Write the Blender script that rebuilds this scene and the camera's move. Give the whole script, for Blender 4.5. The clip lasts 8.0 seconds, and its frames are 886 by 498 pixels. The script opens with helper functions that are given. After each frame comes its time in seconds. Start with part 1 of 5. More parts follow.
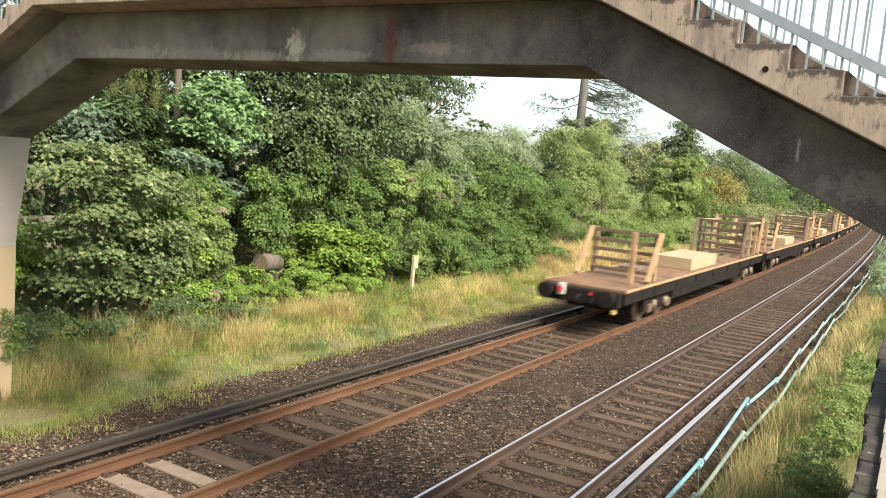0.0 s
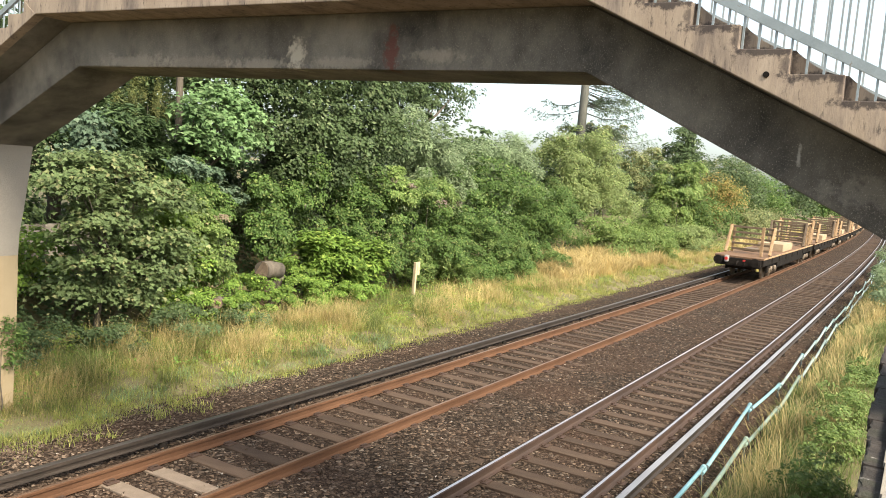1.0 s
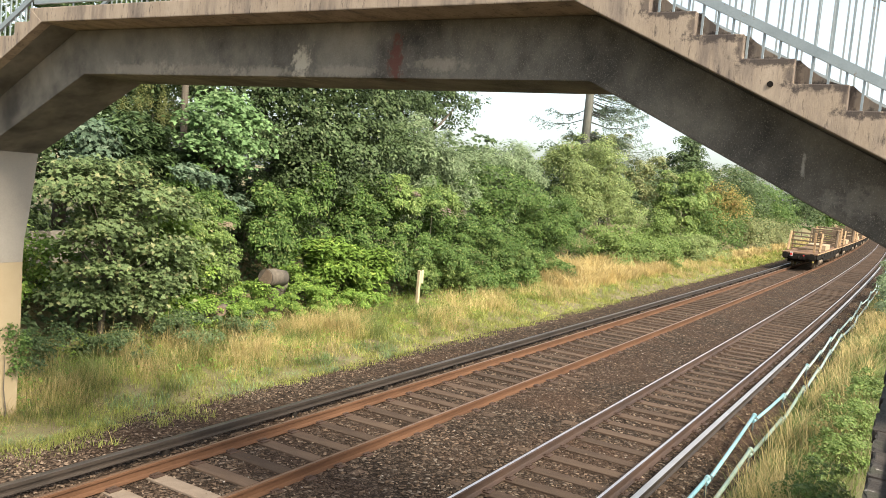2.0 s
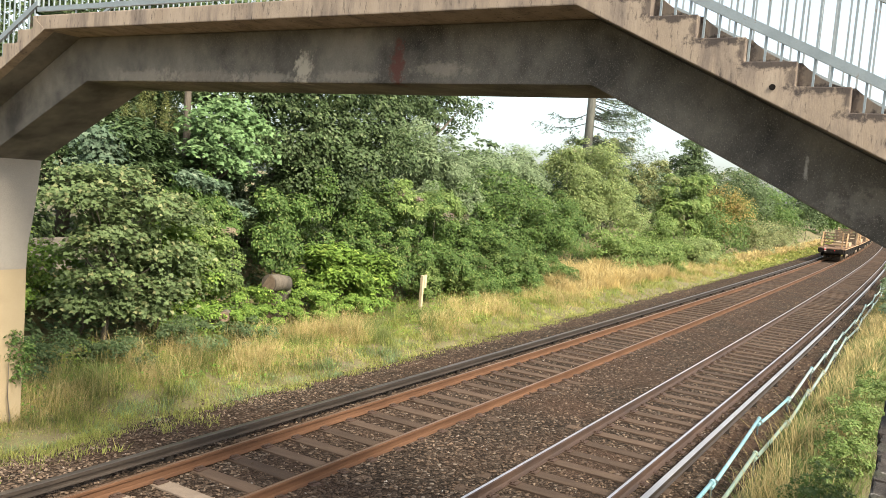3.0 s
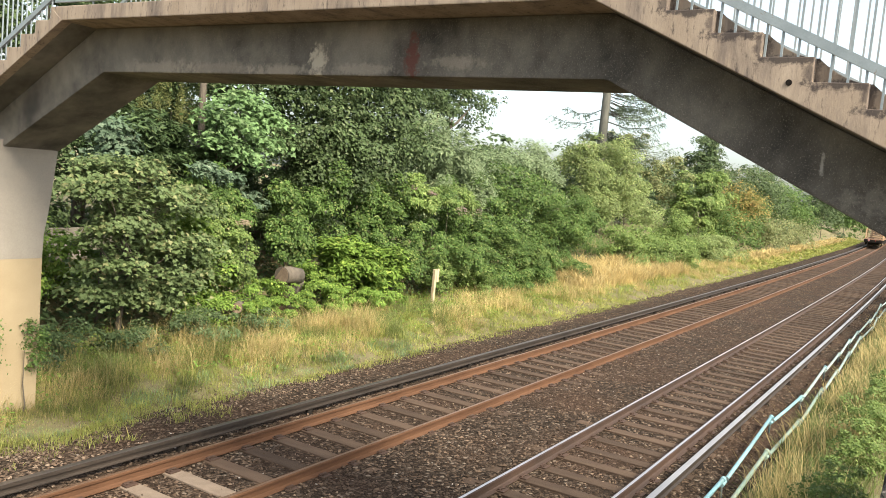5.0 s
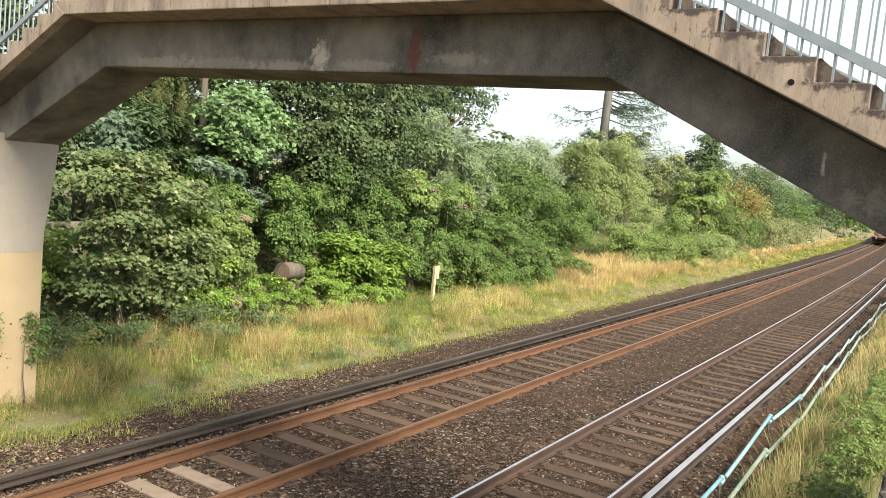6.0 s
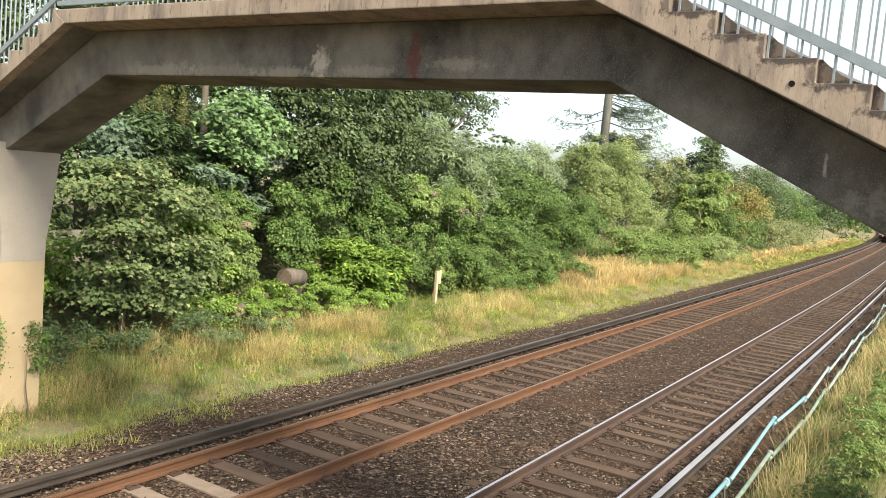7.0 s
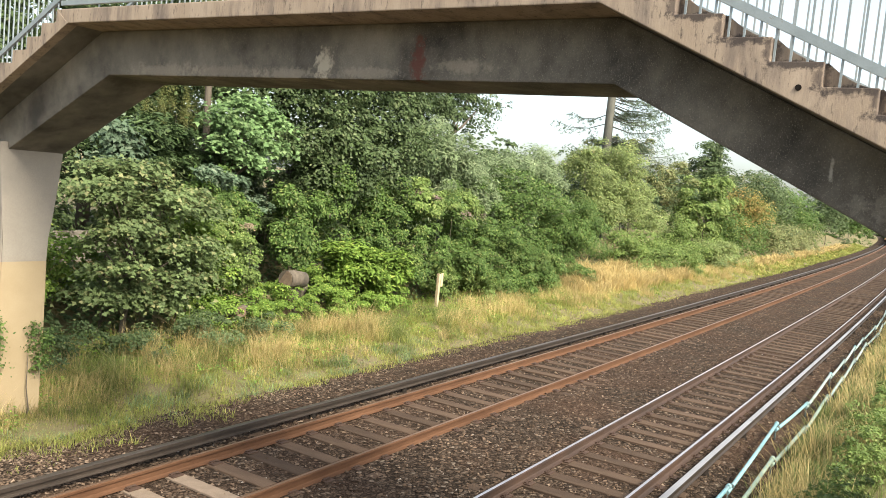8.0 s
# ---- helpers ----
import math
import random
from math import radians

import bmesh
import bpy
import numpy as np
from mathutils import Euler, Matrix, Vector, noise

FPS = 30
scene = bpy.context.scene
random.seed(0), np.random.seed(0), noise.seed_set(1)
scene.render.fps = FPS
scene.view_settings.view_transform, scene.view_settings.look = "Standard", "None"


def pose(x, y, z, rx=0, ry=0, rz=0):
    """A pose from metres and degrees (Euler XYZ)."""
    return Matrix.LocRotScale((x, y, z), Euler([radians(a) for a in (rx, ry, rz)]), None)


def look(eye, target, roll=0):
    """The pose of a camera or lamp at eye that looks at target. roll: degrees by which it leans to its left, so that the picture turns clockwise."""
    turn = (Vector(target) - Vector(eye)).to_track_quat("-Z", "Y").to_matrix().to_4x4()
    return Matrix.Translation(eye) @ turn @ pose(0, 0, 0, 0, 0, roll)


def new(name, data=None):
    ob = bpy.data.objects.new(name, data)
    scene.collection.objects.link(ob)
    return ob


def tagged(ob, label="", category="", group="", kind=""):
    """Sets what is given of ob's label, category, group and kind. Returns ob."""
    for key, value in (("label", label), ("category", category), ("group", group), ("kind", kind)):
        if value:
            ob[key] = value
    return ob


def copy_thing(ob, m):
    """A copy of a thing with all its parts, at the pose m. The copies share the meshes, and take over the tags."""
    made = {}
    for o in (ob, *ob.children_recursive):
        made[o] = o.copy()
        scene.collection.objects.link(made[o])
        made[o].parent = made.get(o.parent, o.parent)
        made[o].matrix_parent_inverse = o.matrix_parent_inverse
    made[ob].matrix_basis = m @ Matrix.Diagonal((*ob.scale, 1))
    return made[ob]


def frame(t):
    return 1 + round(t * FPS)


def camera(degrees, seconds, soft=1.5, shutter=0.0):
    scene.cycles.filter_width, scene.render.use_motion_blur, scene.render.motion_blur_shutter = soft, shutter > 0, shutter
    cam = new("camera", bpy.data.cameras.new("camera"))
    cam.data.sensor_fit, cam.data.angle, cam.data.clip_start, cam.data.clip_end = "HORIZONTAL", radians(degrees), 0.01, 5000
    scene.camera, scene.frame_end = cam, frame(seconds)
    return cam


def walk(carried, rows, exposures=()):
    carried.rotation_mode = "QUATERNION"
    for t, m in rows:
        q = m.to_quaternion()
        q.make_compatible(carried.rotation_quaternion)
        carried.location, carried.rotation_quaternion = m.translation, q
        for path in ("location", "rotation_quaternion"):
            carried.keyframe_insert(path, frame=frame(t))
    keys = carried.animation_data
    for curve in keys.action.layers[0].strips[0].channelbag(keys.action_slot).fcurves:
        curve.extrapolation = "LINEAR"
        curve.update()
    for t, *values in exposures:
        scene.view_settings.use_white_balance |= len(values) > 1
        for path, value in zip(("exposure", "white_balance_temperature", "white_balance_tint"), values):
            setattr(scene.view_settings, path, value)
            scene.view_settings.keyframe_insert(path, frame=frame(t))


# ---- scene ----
cam = camera(57.21, 8.0, soft=0.7, shutter=0.5)
PATH = [
    (0.0, look((-0.007, 0.009, 4.084), (8.577, 5.039, 3.072), 5.14)),
    (0.5, look((-0.001, 0.015, 4.085), (8.579, 5.060, 3.123), 4.68)),
    (1.0, look((-0.012, 0.009, 4.080), (8.566, 5.064, 3.149), 4.91)),
    (1.5, look((-0.007, 0.006, 4.082), (8.561, 5.088, 3.203), 5.21)),
    (3.0, look((0.004, 0.005, 4.083), (8.540, 5.155, 3.302), 4.80)),
    (3.5, look((0.001, 0.008, 4.080), (8.532, 5.166, 3.291), 4.81)),
    (4.0, look((-0.004, 0.003, 4.087), (8.502, 5.201, 3.289), 4.77)),
    (4.5, look((0.000, -0.000, 4.072), (8.470, 5.252, 3.243), 4.98)),
    (6.0, look((-0.009, 0.002, 4.074), (8.442, 5.272, 3.173), 5.77)),
    (6.5, look((-0.004, 0.005, 4.076), (8.446, 5.279, 3.188), 5.46)),
    (7.0, look((-0.002, 0.008, 4.077), (8.438, 5.303, 3.230), 5.19)),
    (7.5, look((0.002, 0.016, 4.075), (8.424, 5.346, 3.258), 5.24)),
    (8.0, look((0.021, 0.035, 4.070), (8.451, 5.352, 3.257), 5.57)),
]
walk(cam, PATH, [(0.0, 1.49, 6380, 4), (8.0, 1.49, 6380, 4)])

# ---- light ----
SUN_ELEVATION, SUN_TURN = radians(44), radians(195)
world = bpy.data.worlds.new("sky")
scene.world = world
world.use_nodes = True
wn = world.node_tree.nodes
sky = wn.new("ShaderNodeTexSky")
sky.sky_type = "NISHITA"
sky.sun_disc = False
sky.sun_elevation, sky.sun_rotation = SUN_ELEVATION, SUN_TURN
sky.dust_density, sky.air_density, sky.ozone_density = 2.8, 1.0, 0.4
wl = world.node_tree.links.new
pale = wn.new("ShaderNodeHueSaturation")
pale.inputs["Saturation"].default_value = 0.55
wl(sky.outputs[0], pale.inputs["Color"])
wl(pale.outputs[0], wn["Background"].inputs[0])
wn["Background"].inputs[1].default_value = 0.125
sun = new("sun", bpy.data.lights.new("sun", "SUN"))
sun.data.energy, sun.data.angle, sun.data.color = 3.1, radians(18), (1.0, 0.91, 0.77)
SUN_WAY = Vector((math.sin(SUN_TURN) * math.cos(SUN_ELEVATION), math.cos(SUN_TURN) * math.cos(SUN_ELEVATION), math.sin(SUN_ELEVATION)))
sun.matrix_basis = look(SUN_WAY * 50, (0, 0, 0))

# ---- materials ----
def surface(name, dark, light, scale=4.0, rough=0.8, metal=0.0, bump=0.3, fine=60.0, stain=None, stain_scale=0.6, stain_amount=0.5,
            stretch=(1, 1, 1), vary=0.0, island=0.0, spots=None, spot_scale=9.0, spot_amount=0.3, bump_distance=0.02, gloss=0.5):
    """A weathered surface: two scales of noise between two colours, a stain colour, small spots, fine relief."""
    m = bpy.data.materials.new(name)
    m.use_nodes = True
    nt = m.node_tree
    n, ln = nt.nodes, nt.links.new
    bsdf = n["Principled BSDF"]
    co = n.new("ShaderNodeTexCoord")
    mp = n.new("ShaderNodeMapping")
    mp.inputs["Scale"].default_value = stretch
    ln(co.outputs["Object"], mp.inputs["Vector"])

    def wave(sc, detail=6, roughness=0.6):
        t = n.new("ShaderNodeTexNoise")
        t.inputs["Scale"].default_value, t.inputs["Detail"].default_value, t.inputs["Roughness"].default_value = sc, detail, roughness
        ln(mp.outputs[0], t.inputs["Vector"])
        return t.outputs["Fac"]

    def mix(f, a, b, kind="MIX"):
        x = n.new("ShaderNodeMix")
        x.data_type, x.blend_type = "RGBA", kind
        for i, v in ((0, f), (6, a), (7, b)):
            if hasattr(v, "is_linked"):
                ln(v, x.inputs[i])
            else:
                x.inputs[i].default_value = v if i == 0 else (*v, 1)
        return x.outputs[2]

    def ramp(v, lo, hi):
        r = n.new("ShaderNodeMapRange")
        r.inputs[1].default_value, r.inputs[2].default_value = lo, hi
        ln(v, r.inputs[0])
        return r.outputs[0]

    big, small = wave(scale), wave(fine, 4, 0.7)
    col = mix(ramp(big, 0.32, 0.68), dark, light)
    col = mix(0.35, col, mix(ramp(small, 0.3, 0.7), dark, light))
    if stain:
        col = mix(ramp(wave(stain_scale, 8, 0.65), 0.62 - 0.25 * stain_amount, 0.72), col, stain)
    if spots:
        col = mix(ramp(wave(spot_scale, 5, 0.7), 0.66 - 0.2 * spot_amount, 0.70), col, spots)
    if vary or island:
        if island:
            src = n.new("ShaderNodeNewGeometry").outputs["Random Per Island"]
        else:
            src = n.new("ShaderNodeObjectInfo").outputs["Random"]
        h = n.new("ShaderNodeHueSaturation")
        r = n.new("ShaderNodeMapRange")
        k = vary or island
        r.inputs[3].default_value, r.inputs[4].default_value = 1 - k, 1 + k
        ln(src, r.inputs[0])
        ln(r.outputs[0], h.inputs["Value"])
        ln(col, h.inputs["Color"])
        col = h.outputs[0]
    ln(col, bsdf.inputs["Base Color"])
    rr = n.new("ShaderNodeMapRange")
    rr.inputs[3].default_value, rr.inputs[4].default_value = max(rough - 0.12, 0.05), min(rough + 0.12, 1)
    ln(small, rr.inputs[0])
    ln(rr.outputs[0], bsdf.inputs["Roughness"])
    bsdf.inputs["Metallic"].default_value = metal
    bsdf.inputs["Specular IOR Level"].default_value = gloss
    if bump:
        b = n.new("ShaderNodeBump")
        b.inputs["Strength"].default_value, b.inputs["Distance"].default_value = bump, bump_distance
        add = n.new("ShaderNodeMath")
        ln(big, add.inputs[0])
        ln(small, add.inputs[1])
        ln(add.outputs[0], b.inputs["Height"])
        ln(b.outputs[0], bsdf.inputs["Normal"])
    return m


def leaf_material(name, dark, light, odd, translucent=0.3, rough=0.5):
    """Leaves that differ one from the other, some light coming through them."""
    m = bpy.data.materials.new(name)
    m.use_nodes = True
    nt = m.node_tree
    n, ln = nt.nodes, nt.links.new
    bsdf = n["Principled BSDF"]
    ramp = n.new("ShaderNodeValToRGB")
    e = ramp.color_ramp.elements
    low = tuple(d + 0.45 * (c - d) for d, c in zip(dark, light))
    e[0].position, e[0].color = 0.0, (*low, 1)
    e[1].position, e[1].color = 0.8, (*light, 1)
    x = e.new(1.0)
    x.color = (*odd, 1)
    ln(n.new("ShaderNodeNewGeometry").outputs["Random Per Island"], ramp.inputs[0])
    co, big = n.new("ShaderNodeTexCoord"), n.new("ShaderNodeTexNoise")
    big.inputs["Scale"].default_value, big.inputs["Detail"].default_value, big.inputs["Roughness"].default_value = 1.0, 4, 0.6
    ln(co.outputs["Object"], big.inputs["Vector"])
    h, r = n.new("ShaderNodeHueSaturation"), n.new("ShaderNodeMapRange")
    r.inputs[1].default_value, r.inputs[2].default_value, r.inputs[3].default_value, r.inputs[4].default_value = 0.3, 0.7, 0.65, 1.35
    ln(big.outputs["Fac"], r.inputs[0])
    ln(r.outputs[0], h.inputs["Value"])
    ln(ramp.outputs[0], h.inputs["Color"])
    ln(h.outputs[0], bsdf.inputs["Base Color"])
    bsdf.inputs["Roughness"].default_value = rough
    bsdf.inputs["Specular IOR Level"].default_value = 0.2
    tr, mx = n.new("ShaderNodeBsdfTranslucent"), n.new("ShaderNodeMixShader")
    ln(h.outputs[0], tr.inputs["Color"])
    mx.inputs[0].default_value = translucent
    ln(bsdf.outputs[0], mx.inputs[1])
    ln(tr.outputs[0], mx.inputs[2])
    ln(mx.outputs[0], n["Material Output"].inputs["Surface"])
    return m


def gravel(name, colours, cell=17.0, tint=(0.13, 0.075, 0.045)):
    """Broken stone seen as one bed: cells of differing grey-brown, the shade of the gaps between them put into the
    colour, and rust dust in patches.
    """
    m = bpy.data.materials.new(name)
    m.use_nodes = True
    nt = m.node_tree
    n, ln = nt.nodes, nt.links.new
    co = n.new("ShaderNodeTexCoord")
    vc, ve = n.new("ShaderNodeTexVoronoi"), n.new("ShaderNodeTexVoronoi")
    ve.feature = "DISTANCE_TO_EDGE"
    for v in (vc, ve):
        v.inputs["Scale"].default_value = cell
        ln(co.outputs["Object"], v.inputs["Vector"])
    sep = n.new("ShaderNodeSeparateColor")
    ln(vc.outputs["Color"], sep.inputs[0])
    ramp = n.new("ShaderNodeValToRGB")
    e = ramp.color_ramp.elements
    e[0].color, e[1].color = (*colours[0], 1), (*colours[-1], 1)
    for i, c in enumerate(colours[1:-1]):
        x = e.new((0.45, 0.9)[i])
        x.color = (*c, 1)
    ln(sep.outputs[0], ramp.inputs[0])
    big = n.new("ShaderNodeTexNoise")
    big.inputs["Scale"].default_value, big.inputs["Detail"].default_value = 0.55, 7
    ln(co.outputs["Object"], big.inputs["Vector"])
    r = n.new("ShaderNodeMapRange")
    r.inputs[1].default_value, r.inputs[2].default_value, r.inputs[4].default_value = 0.42, 0.68, 0.5
    ln(big.outputs["Fac"], r.inputs[0])
    mx = n.new("ShaderNodeMix")
    mx.data_type = "RGBA"
    ln(r.outputs[0], mx.inputs[0])
    ln(ramp.outputs[0], mx.inputs[6])
    mx.inputs[7].default_value = (*tint, 1)
    # Shade between the stones: colour falls to 0.3 at the cell edges.
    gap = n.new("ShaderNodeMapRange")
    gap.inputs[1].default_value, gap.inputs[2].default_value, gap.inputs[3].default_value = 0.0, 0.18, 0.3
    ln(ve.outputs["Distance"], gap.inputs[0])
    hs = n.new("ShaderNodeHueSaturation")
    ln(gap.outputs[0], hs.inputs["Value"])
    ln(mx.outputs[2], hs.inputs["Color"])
    bsdf = n["Principled BSDF"]
    ln(hs.outputs[0], bsdf.inputs["Base Color"])
    bsdf.inputs["Roughness"].default_value = 0.95
    bsdf.inputs["Specular IOR Level"].default_value = 0.08
    b = n.new("ShaderNodeBump")
    b.inputs["Strength"].default_value, b.inputs["Distance"].default_value = 1.0, 0.04
    ln(ve.outputs["Distance"], b.inputs["Height"])
    ln(b.outputs[0], bsdf.inputs["Normal"])
    return m


def patched(m, patches):
    """Adds worn patches with a shape of their own to a material: (centre, half sizes, colour, strength)."""
    nt = m.node_tree
    n, ln = nt.nodes, nt.links.new
    bsdf = n["Principled BSDF"]
    col = bsdf.inputs["Base Color"].links[0].from_socket
    co = n.new("ShaderNodeTexCoord")
    rag = n.new("ShaderNodeTexNoise")
    rag.inputs["Scale"].default_value, rag.inputs["Detail"].default_value, rag.inputs["Roughness"].default_value = 12.0, 9, 0.72
    ln(co.outputs["Object"], rag.inputs["Vector"])
    for c, h, colour, strength in patches:
        mp = n.new("ShaderNodeMapping")
        mp.vector_type = "TEXTURE"
        mp.inputs["Location"].default_value, mp.inputs["Scale"].default_value = c, h
        ln(co.outputs["Object"], mp.inputs["Vector"])
        d = n.new("ShaderNodeVectorMath")
        d.operation = "LENGTH"
        ln(mp.outputs[0], d.inputs[0])
        a = n.new("ShaderNodeMath")
        a.operation = "MULTIPLY_ADD"
        ln(rag.outputs["Fac"], a.inputs[0])
        a.inputs[1].default_value = 3.4
        ln(d.outputs["Value"], a.inputs[2])
        r = n.new("ShaderNodeMapRange")
        r.inputs[1].default_value, r.inputs[2].default_value, r.inputs[3].default_value, r.inputs[4].default_value = 2.2, 2.75, strength, 0.0
        ln(a.outputs[0], r.inputs[0])
        x = n.new("ShaderNodeMix")
        x.data_type = "RGBA"
        ln(r.outputs[0], x.inputs[0])
        ln(col, x.inputs[6])
        x.inputs[7].default_value = (*colour, 1)
        col = x.outputs[2]
    ln(col, bsdf.inputs["Base Color"])
    return m


M_CONCRETE = surface("weathered_concrete", (0.105, 0.094, 0.08), (0.26, 0.226, 0.185), 2.2, 0.95, bump=0.45, fine=60, stain=(0.042, 0.037, 0.034), stain_scale=1.3, stain_amount=0.85, spots=(0.29, 0.255, 0.21), spot_scale=95, spot_amount=0.5, stretch=(1, 1, 0.8), gloss=0.3)
patched(M_CONCRETE, [((6.75, 6.02, 5.20), (0.4, 0.13, 0.19), (0.50, 0.43, 0.34), 0.8), ((6.75, 4.78, 5.24), (0.4, 0.09, 0.26), (0.12, 0.042, 0.032), 0.85), ((6.75, 8.6, 5.12), (0.4, 0.7, 0.1), (0.40, 0.34, 0.27), 0.4), ((6.75, 6.6, 5.1), (0.4, 0.5, 0.08), (0.40, 0.34, 0.27), 0.45), ((6.75, 5.4, 5.12), (0.4, 0.4, 0.08), (0.40, 0.34, 0.27), 0.4), ((6.75, 4.25, 5.2), (0.4, 0.35, 0.07), (0.42, 0.35, 0.28), 0.35), ((6.75, 7.6, 5.12), (0.4, 0.8, 0.08), (0.40, 0.33, 0.26), 0.3), ((6.75, 0.91, 4.45), (0.4, 0.018, 0.10), (0.5, 0.45, 0.4), 0.6), ((6.75, 0.3, 4.2), (0.4, 0.5, 0.14), (0.40, 0.35, 0.30), 0.25)])
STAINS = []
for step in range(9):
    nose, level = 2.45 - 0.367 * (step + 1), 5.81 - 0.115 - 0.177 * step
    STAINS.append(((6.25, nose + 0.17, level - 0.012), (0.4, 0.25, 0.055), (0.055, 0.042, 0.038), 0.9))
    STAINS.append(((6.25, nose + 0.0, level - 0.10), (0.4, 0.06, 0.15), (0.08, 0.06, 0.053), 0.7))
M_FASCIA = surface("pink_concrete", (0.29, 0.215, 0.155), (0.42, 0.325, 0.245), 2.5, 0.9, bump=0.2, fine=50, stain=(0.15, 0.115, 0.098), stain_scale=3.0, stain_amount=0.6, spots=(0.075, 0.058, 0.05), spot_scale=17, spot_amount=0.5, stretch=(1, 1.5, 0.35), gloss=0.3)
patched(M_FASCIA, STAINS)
M_PIER = surface("pier_concrete", (0.20, 0.168, 0.136), (0.30, 0.258, 0.208), 1.2, 0.9, bump=0.25, fine=50, stain=(0.18, 0.155, 0.13), stain_amount=0.4)
M_CREAM = surface("cream_pier", (0.29, 0.213, 0.12), (0.36, 0.272, 0.162), 1.5, 0.85, bump=0.12, fine=40, stain=(0.30, 0.22, 0.13), stain_amount=0.3)
M_RAILDARK = surface("dark_brown_rail", (0.030, 0.017, 0.012), (0.08, 0.043, 0.027), 3, 0.7, 0.1, 0.3, 80, stretch=(0.3, 1, 1))
M_RAILSTEEL = surface("rusty_rail", (0.066, 0.031, 0.016), (0.135, 0.066, 0.035), 3, 0.85, 0.0, 0.3, 80, stretch=(0.3, 1, 1), gloss=0.2)
M_CONDDARK = surface("dark_worn_contact_steel", (0.12, 0.095, 0.08), (0.22, 0.18, 0.155), 3, 0.38, 0.8, 0.1, 80, stretch=(0.2, 1, 1))
M_RAILTOP = surface("rusty_rail_head", (0.20, 0.115, 0.07), (0.32, 0.20, 0.135), 3, 0.38, 0.75, 0.1, 80, stretch=(0.2, 1, 1))
M_RAILSHINE = surface("polished_rail_head", (0.66, 0.57, 0.54), (0.80, 0.71, 0.67), 3, 0.36, 0.95, 0.0, 60, stretch=(0.1, 1, 1))
M_DARKRAIL = surface("dark_conductor_steel", (0.035, 0.027, 0.022), (0.085, 0.062, 0.048), 4, 0.55, 0.4, 0.2, 60, stretch=(0.3, 1, 1))
M_CONDTOP = surface("worn_conductor_top", (0.38, 0.34, 0.325), (0.56, 0.52, 0.50), 3, 0.42, 0.7, 0.05, 40, stretch=(0.3, 1, 1), spots=(0.14, 0.10, 0.085), spot_scale=5)
M_SLEEPER = surface("rust_dusted_sleeper", (0.055, 0.035, 0.024), (0.108, 0.070, 0.047), 5, 0.95, bump=0.4, fine=70, stretch=(1, 0.25, 1), vary=0.28, gloss=0.2)
M_SLEEPER_PALE = surface("pale_sleeper", (0.15, 0.105, 0.073), (0.26, 0.19, 0.135), 5, 0.9, bump=0.4, fine=70, vary=0.15)
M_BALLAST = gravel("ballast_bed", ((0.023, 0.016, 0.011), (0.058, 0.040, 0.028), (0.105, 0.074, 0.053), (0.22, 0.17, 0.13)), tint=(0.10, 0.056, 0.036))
M_STONE = leaf_material("ballast_stone", (0.0, 0.0, 0.0), (0.122, 0.081, 0.055), (0.22, 0.16, 0.115), 0.0, 0.95)
M_STONE_PALE = surface("pale_stone", (0.20, 0.165, 0.135), (0.38, 0.33, 0.285), 12, 0.9, bump=0.3, fine=60, island=0.4)
M_STONE_BROWN = surface("brown_gravel_stone", (0.10, 0.072, 0.05), (0.21, 0.155, 0.11), 12, 0.95, bump=0.3, fine=60, island=0.45, gloss=0.2)
M_GROUND = surface("grassy_soil", (0.10, 0.083, 0.034), (0.23, 0.185, 0.08), 2.2, 0.95, bump=1.0, fine=30, stain=(0.17, 0.125, 0.075), stain_scale=1.2, stain_amount=0.5, spots=(0.14, 0.16, 0.05), spot_scale=5, spot_amount=0.5, bump_distance=0.04)
M_WALL = surface("mossy_coping", (0.018, 0.013, 0.010), (0.06, 0.044, 0.034), 5, 0.95, bump=0.8, fine=50, stain=(0.03, 0.036, 0.014), stain_scale=2.5, stain_amount=0.5, spots=(0.26, 0.23, 0.20), spot_scale=9, spot_amount=0.12)
M_GALV = surface("galvanised_steel", (0.20, 0.225, 0.235), (0.29, 0.32, 0.33), 6, 0.55, 0.1, 0.1, 60, spots=(0.18, 0.13, 0.1), spot_scale=12, spot_amount=0.1)
M_PIPE = surface("pale_blue_plastic", (0.17, 0.33, 0.37), (0.25, 0.42, 0.46), 3, 0.55, bump=0.05, stain=(0.22, 0.25, 0.24), stain_scale=1.5, stain_amount=0.4)
M_PIPEPALE = surface("pale_plastic", (0.26, 0.33, 0.31), (0.36, 0.43, 0.41), 3, 0.6, bump=0.05, stain=(0.20, 0.22, 0.19), stain_scale=1.5, stain_amount=0.4)
M_PIPE2 = surface("pale_green_plastic", (0.20, 0.27, 0.21), (0.29, 0.36, 0.29), 3, 0.6, bump=0.05, stain=(0.22, 0.22, 0.17), stain_scale=1.5, stain_amount=0.4)
M_CLAMP = surface("dark_clamp", (0.03, 0.05, 0.05), (0.07, 0.09, 0.09), 5, 0.6)
M_DECK = surface("rust_brown_deck", (0.12, 0.066, 0.038), (0.23, 0.135, 0.080), 2, 0.9, 0.0, 0.3, 50, stain=(0.07, 0.046, 0.033), stain_amount=0.5, gloss=0.2)
M_STANCHION = surface("tan_painted_steel", (0.28, 0.165, 0.08), (0.42, 0.27, 0.14), 3, 0.75, 0.0, 0.2, 50, stain=(0.16, 0.09, 0.05), stain_scale=2, stain_amount=0.4)
M_STANCHION_DARK = surface("dark_brown_steel", (0.085, 0.056, 0.033), (0.17, 0.115, 0.07), 3, 0.75, 0.0, 0.2, 50)
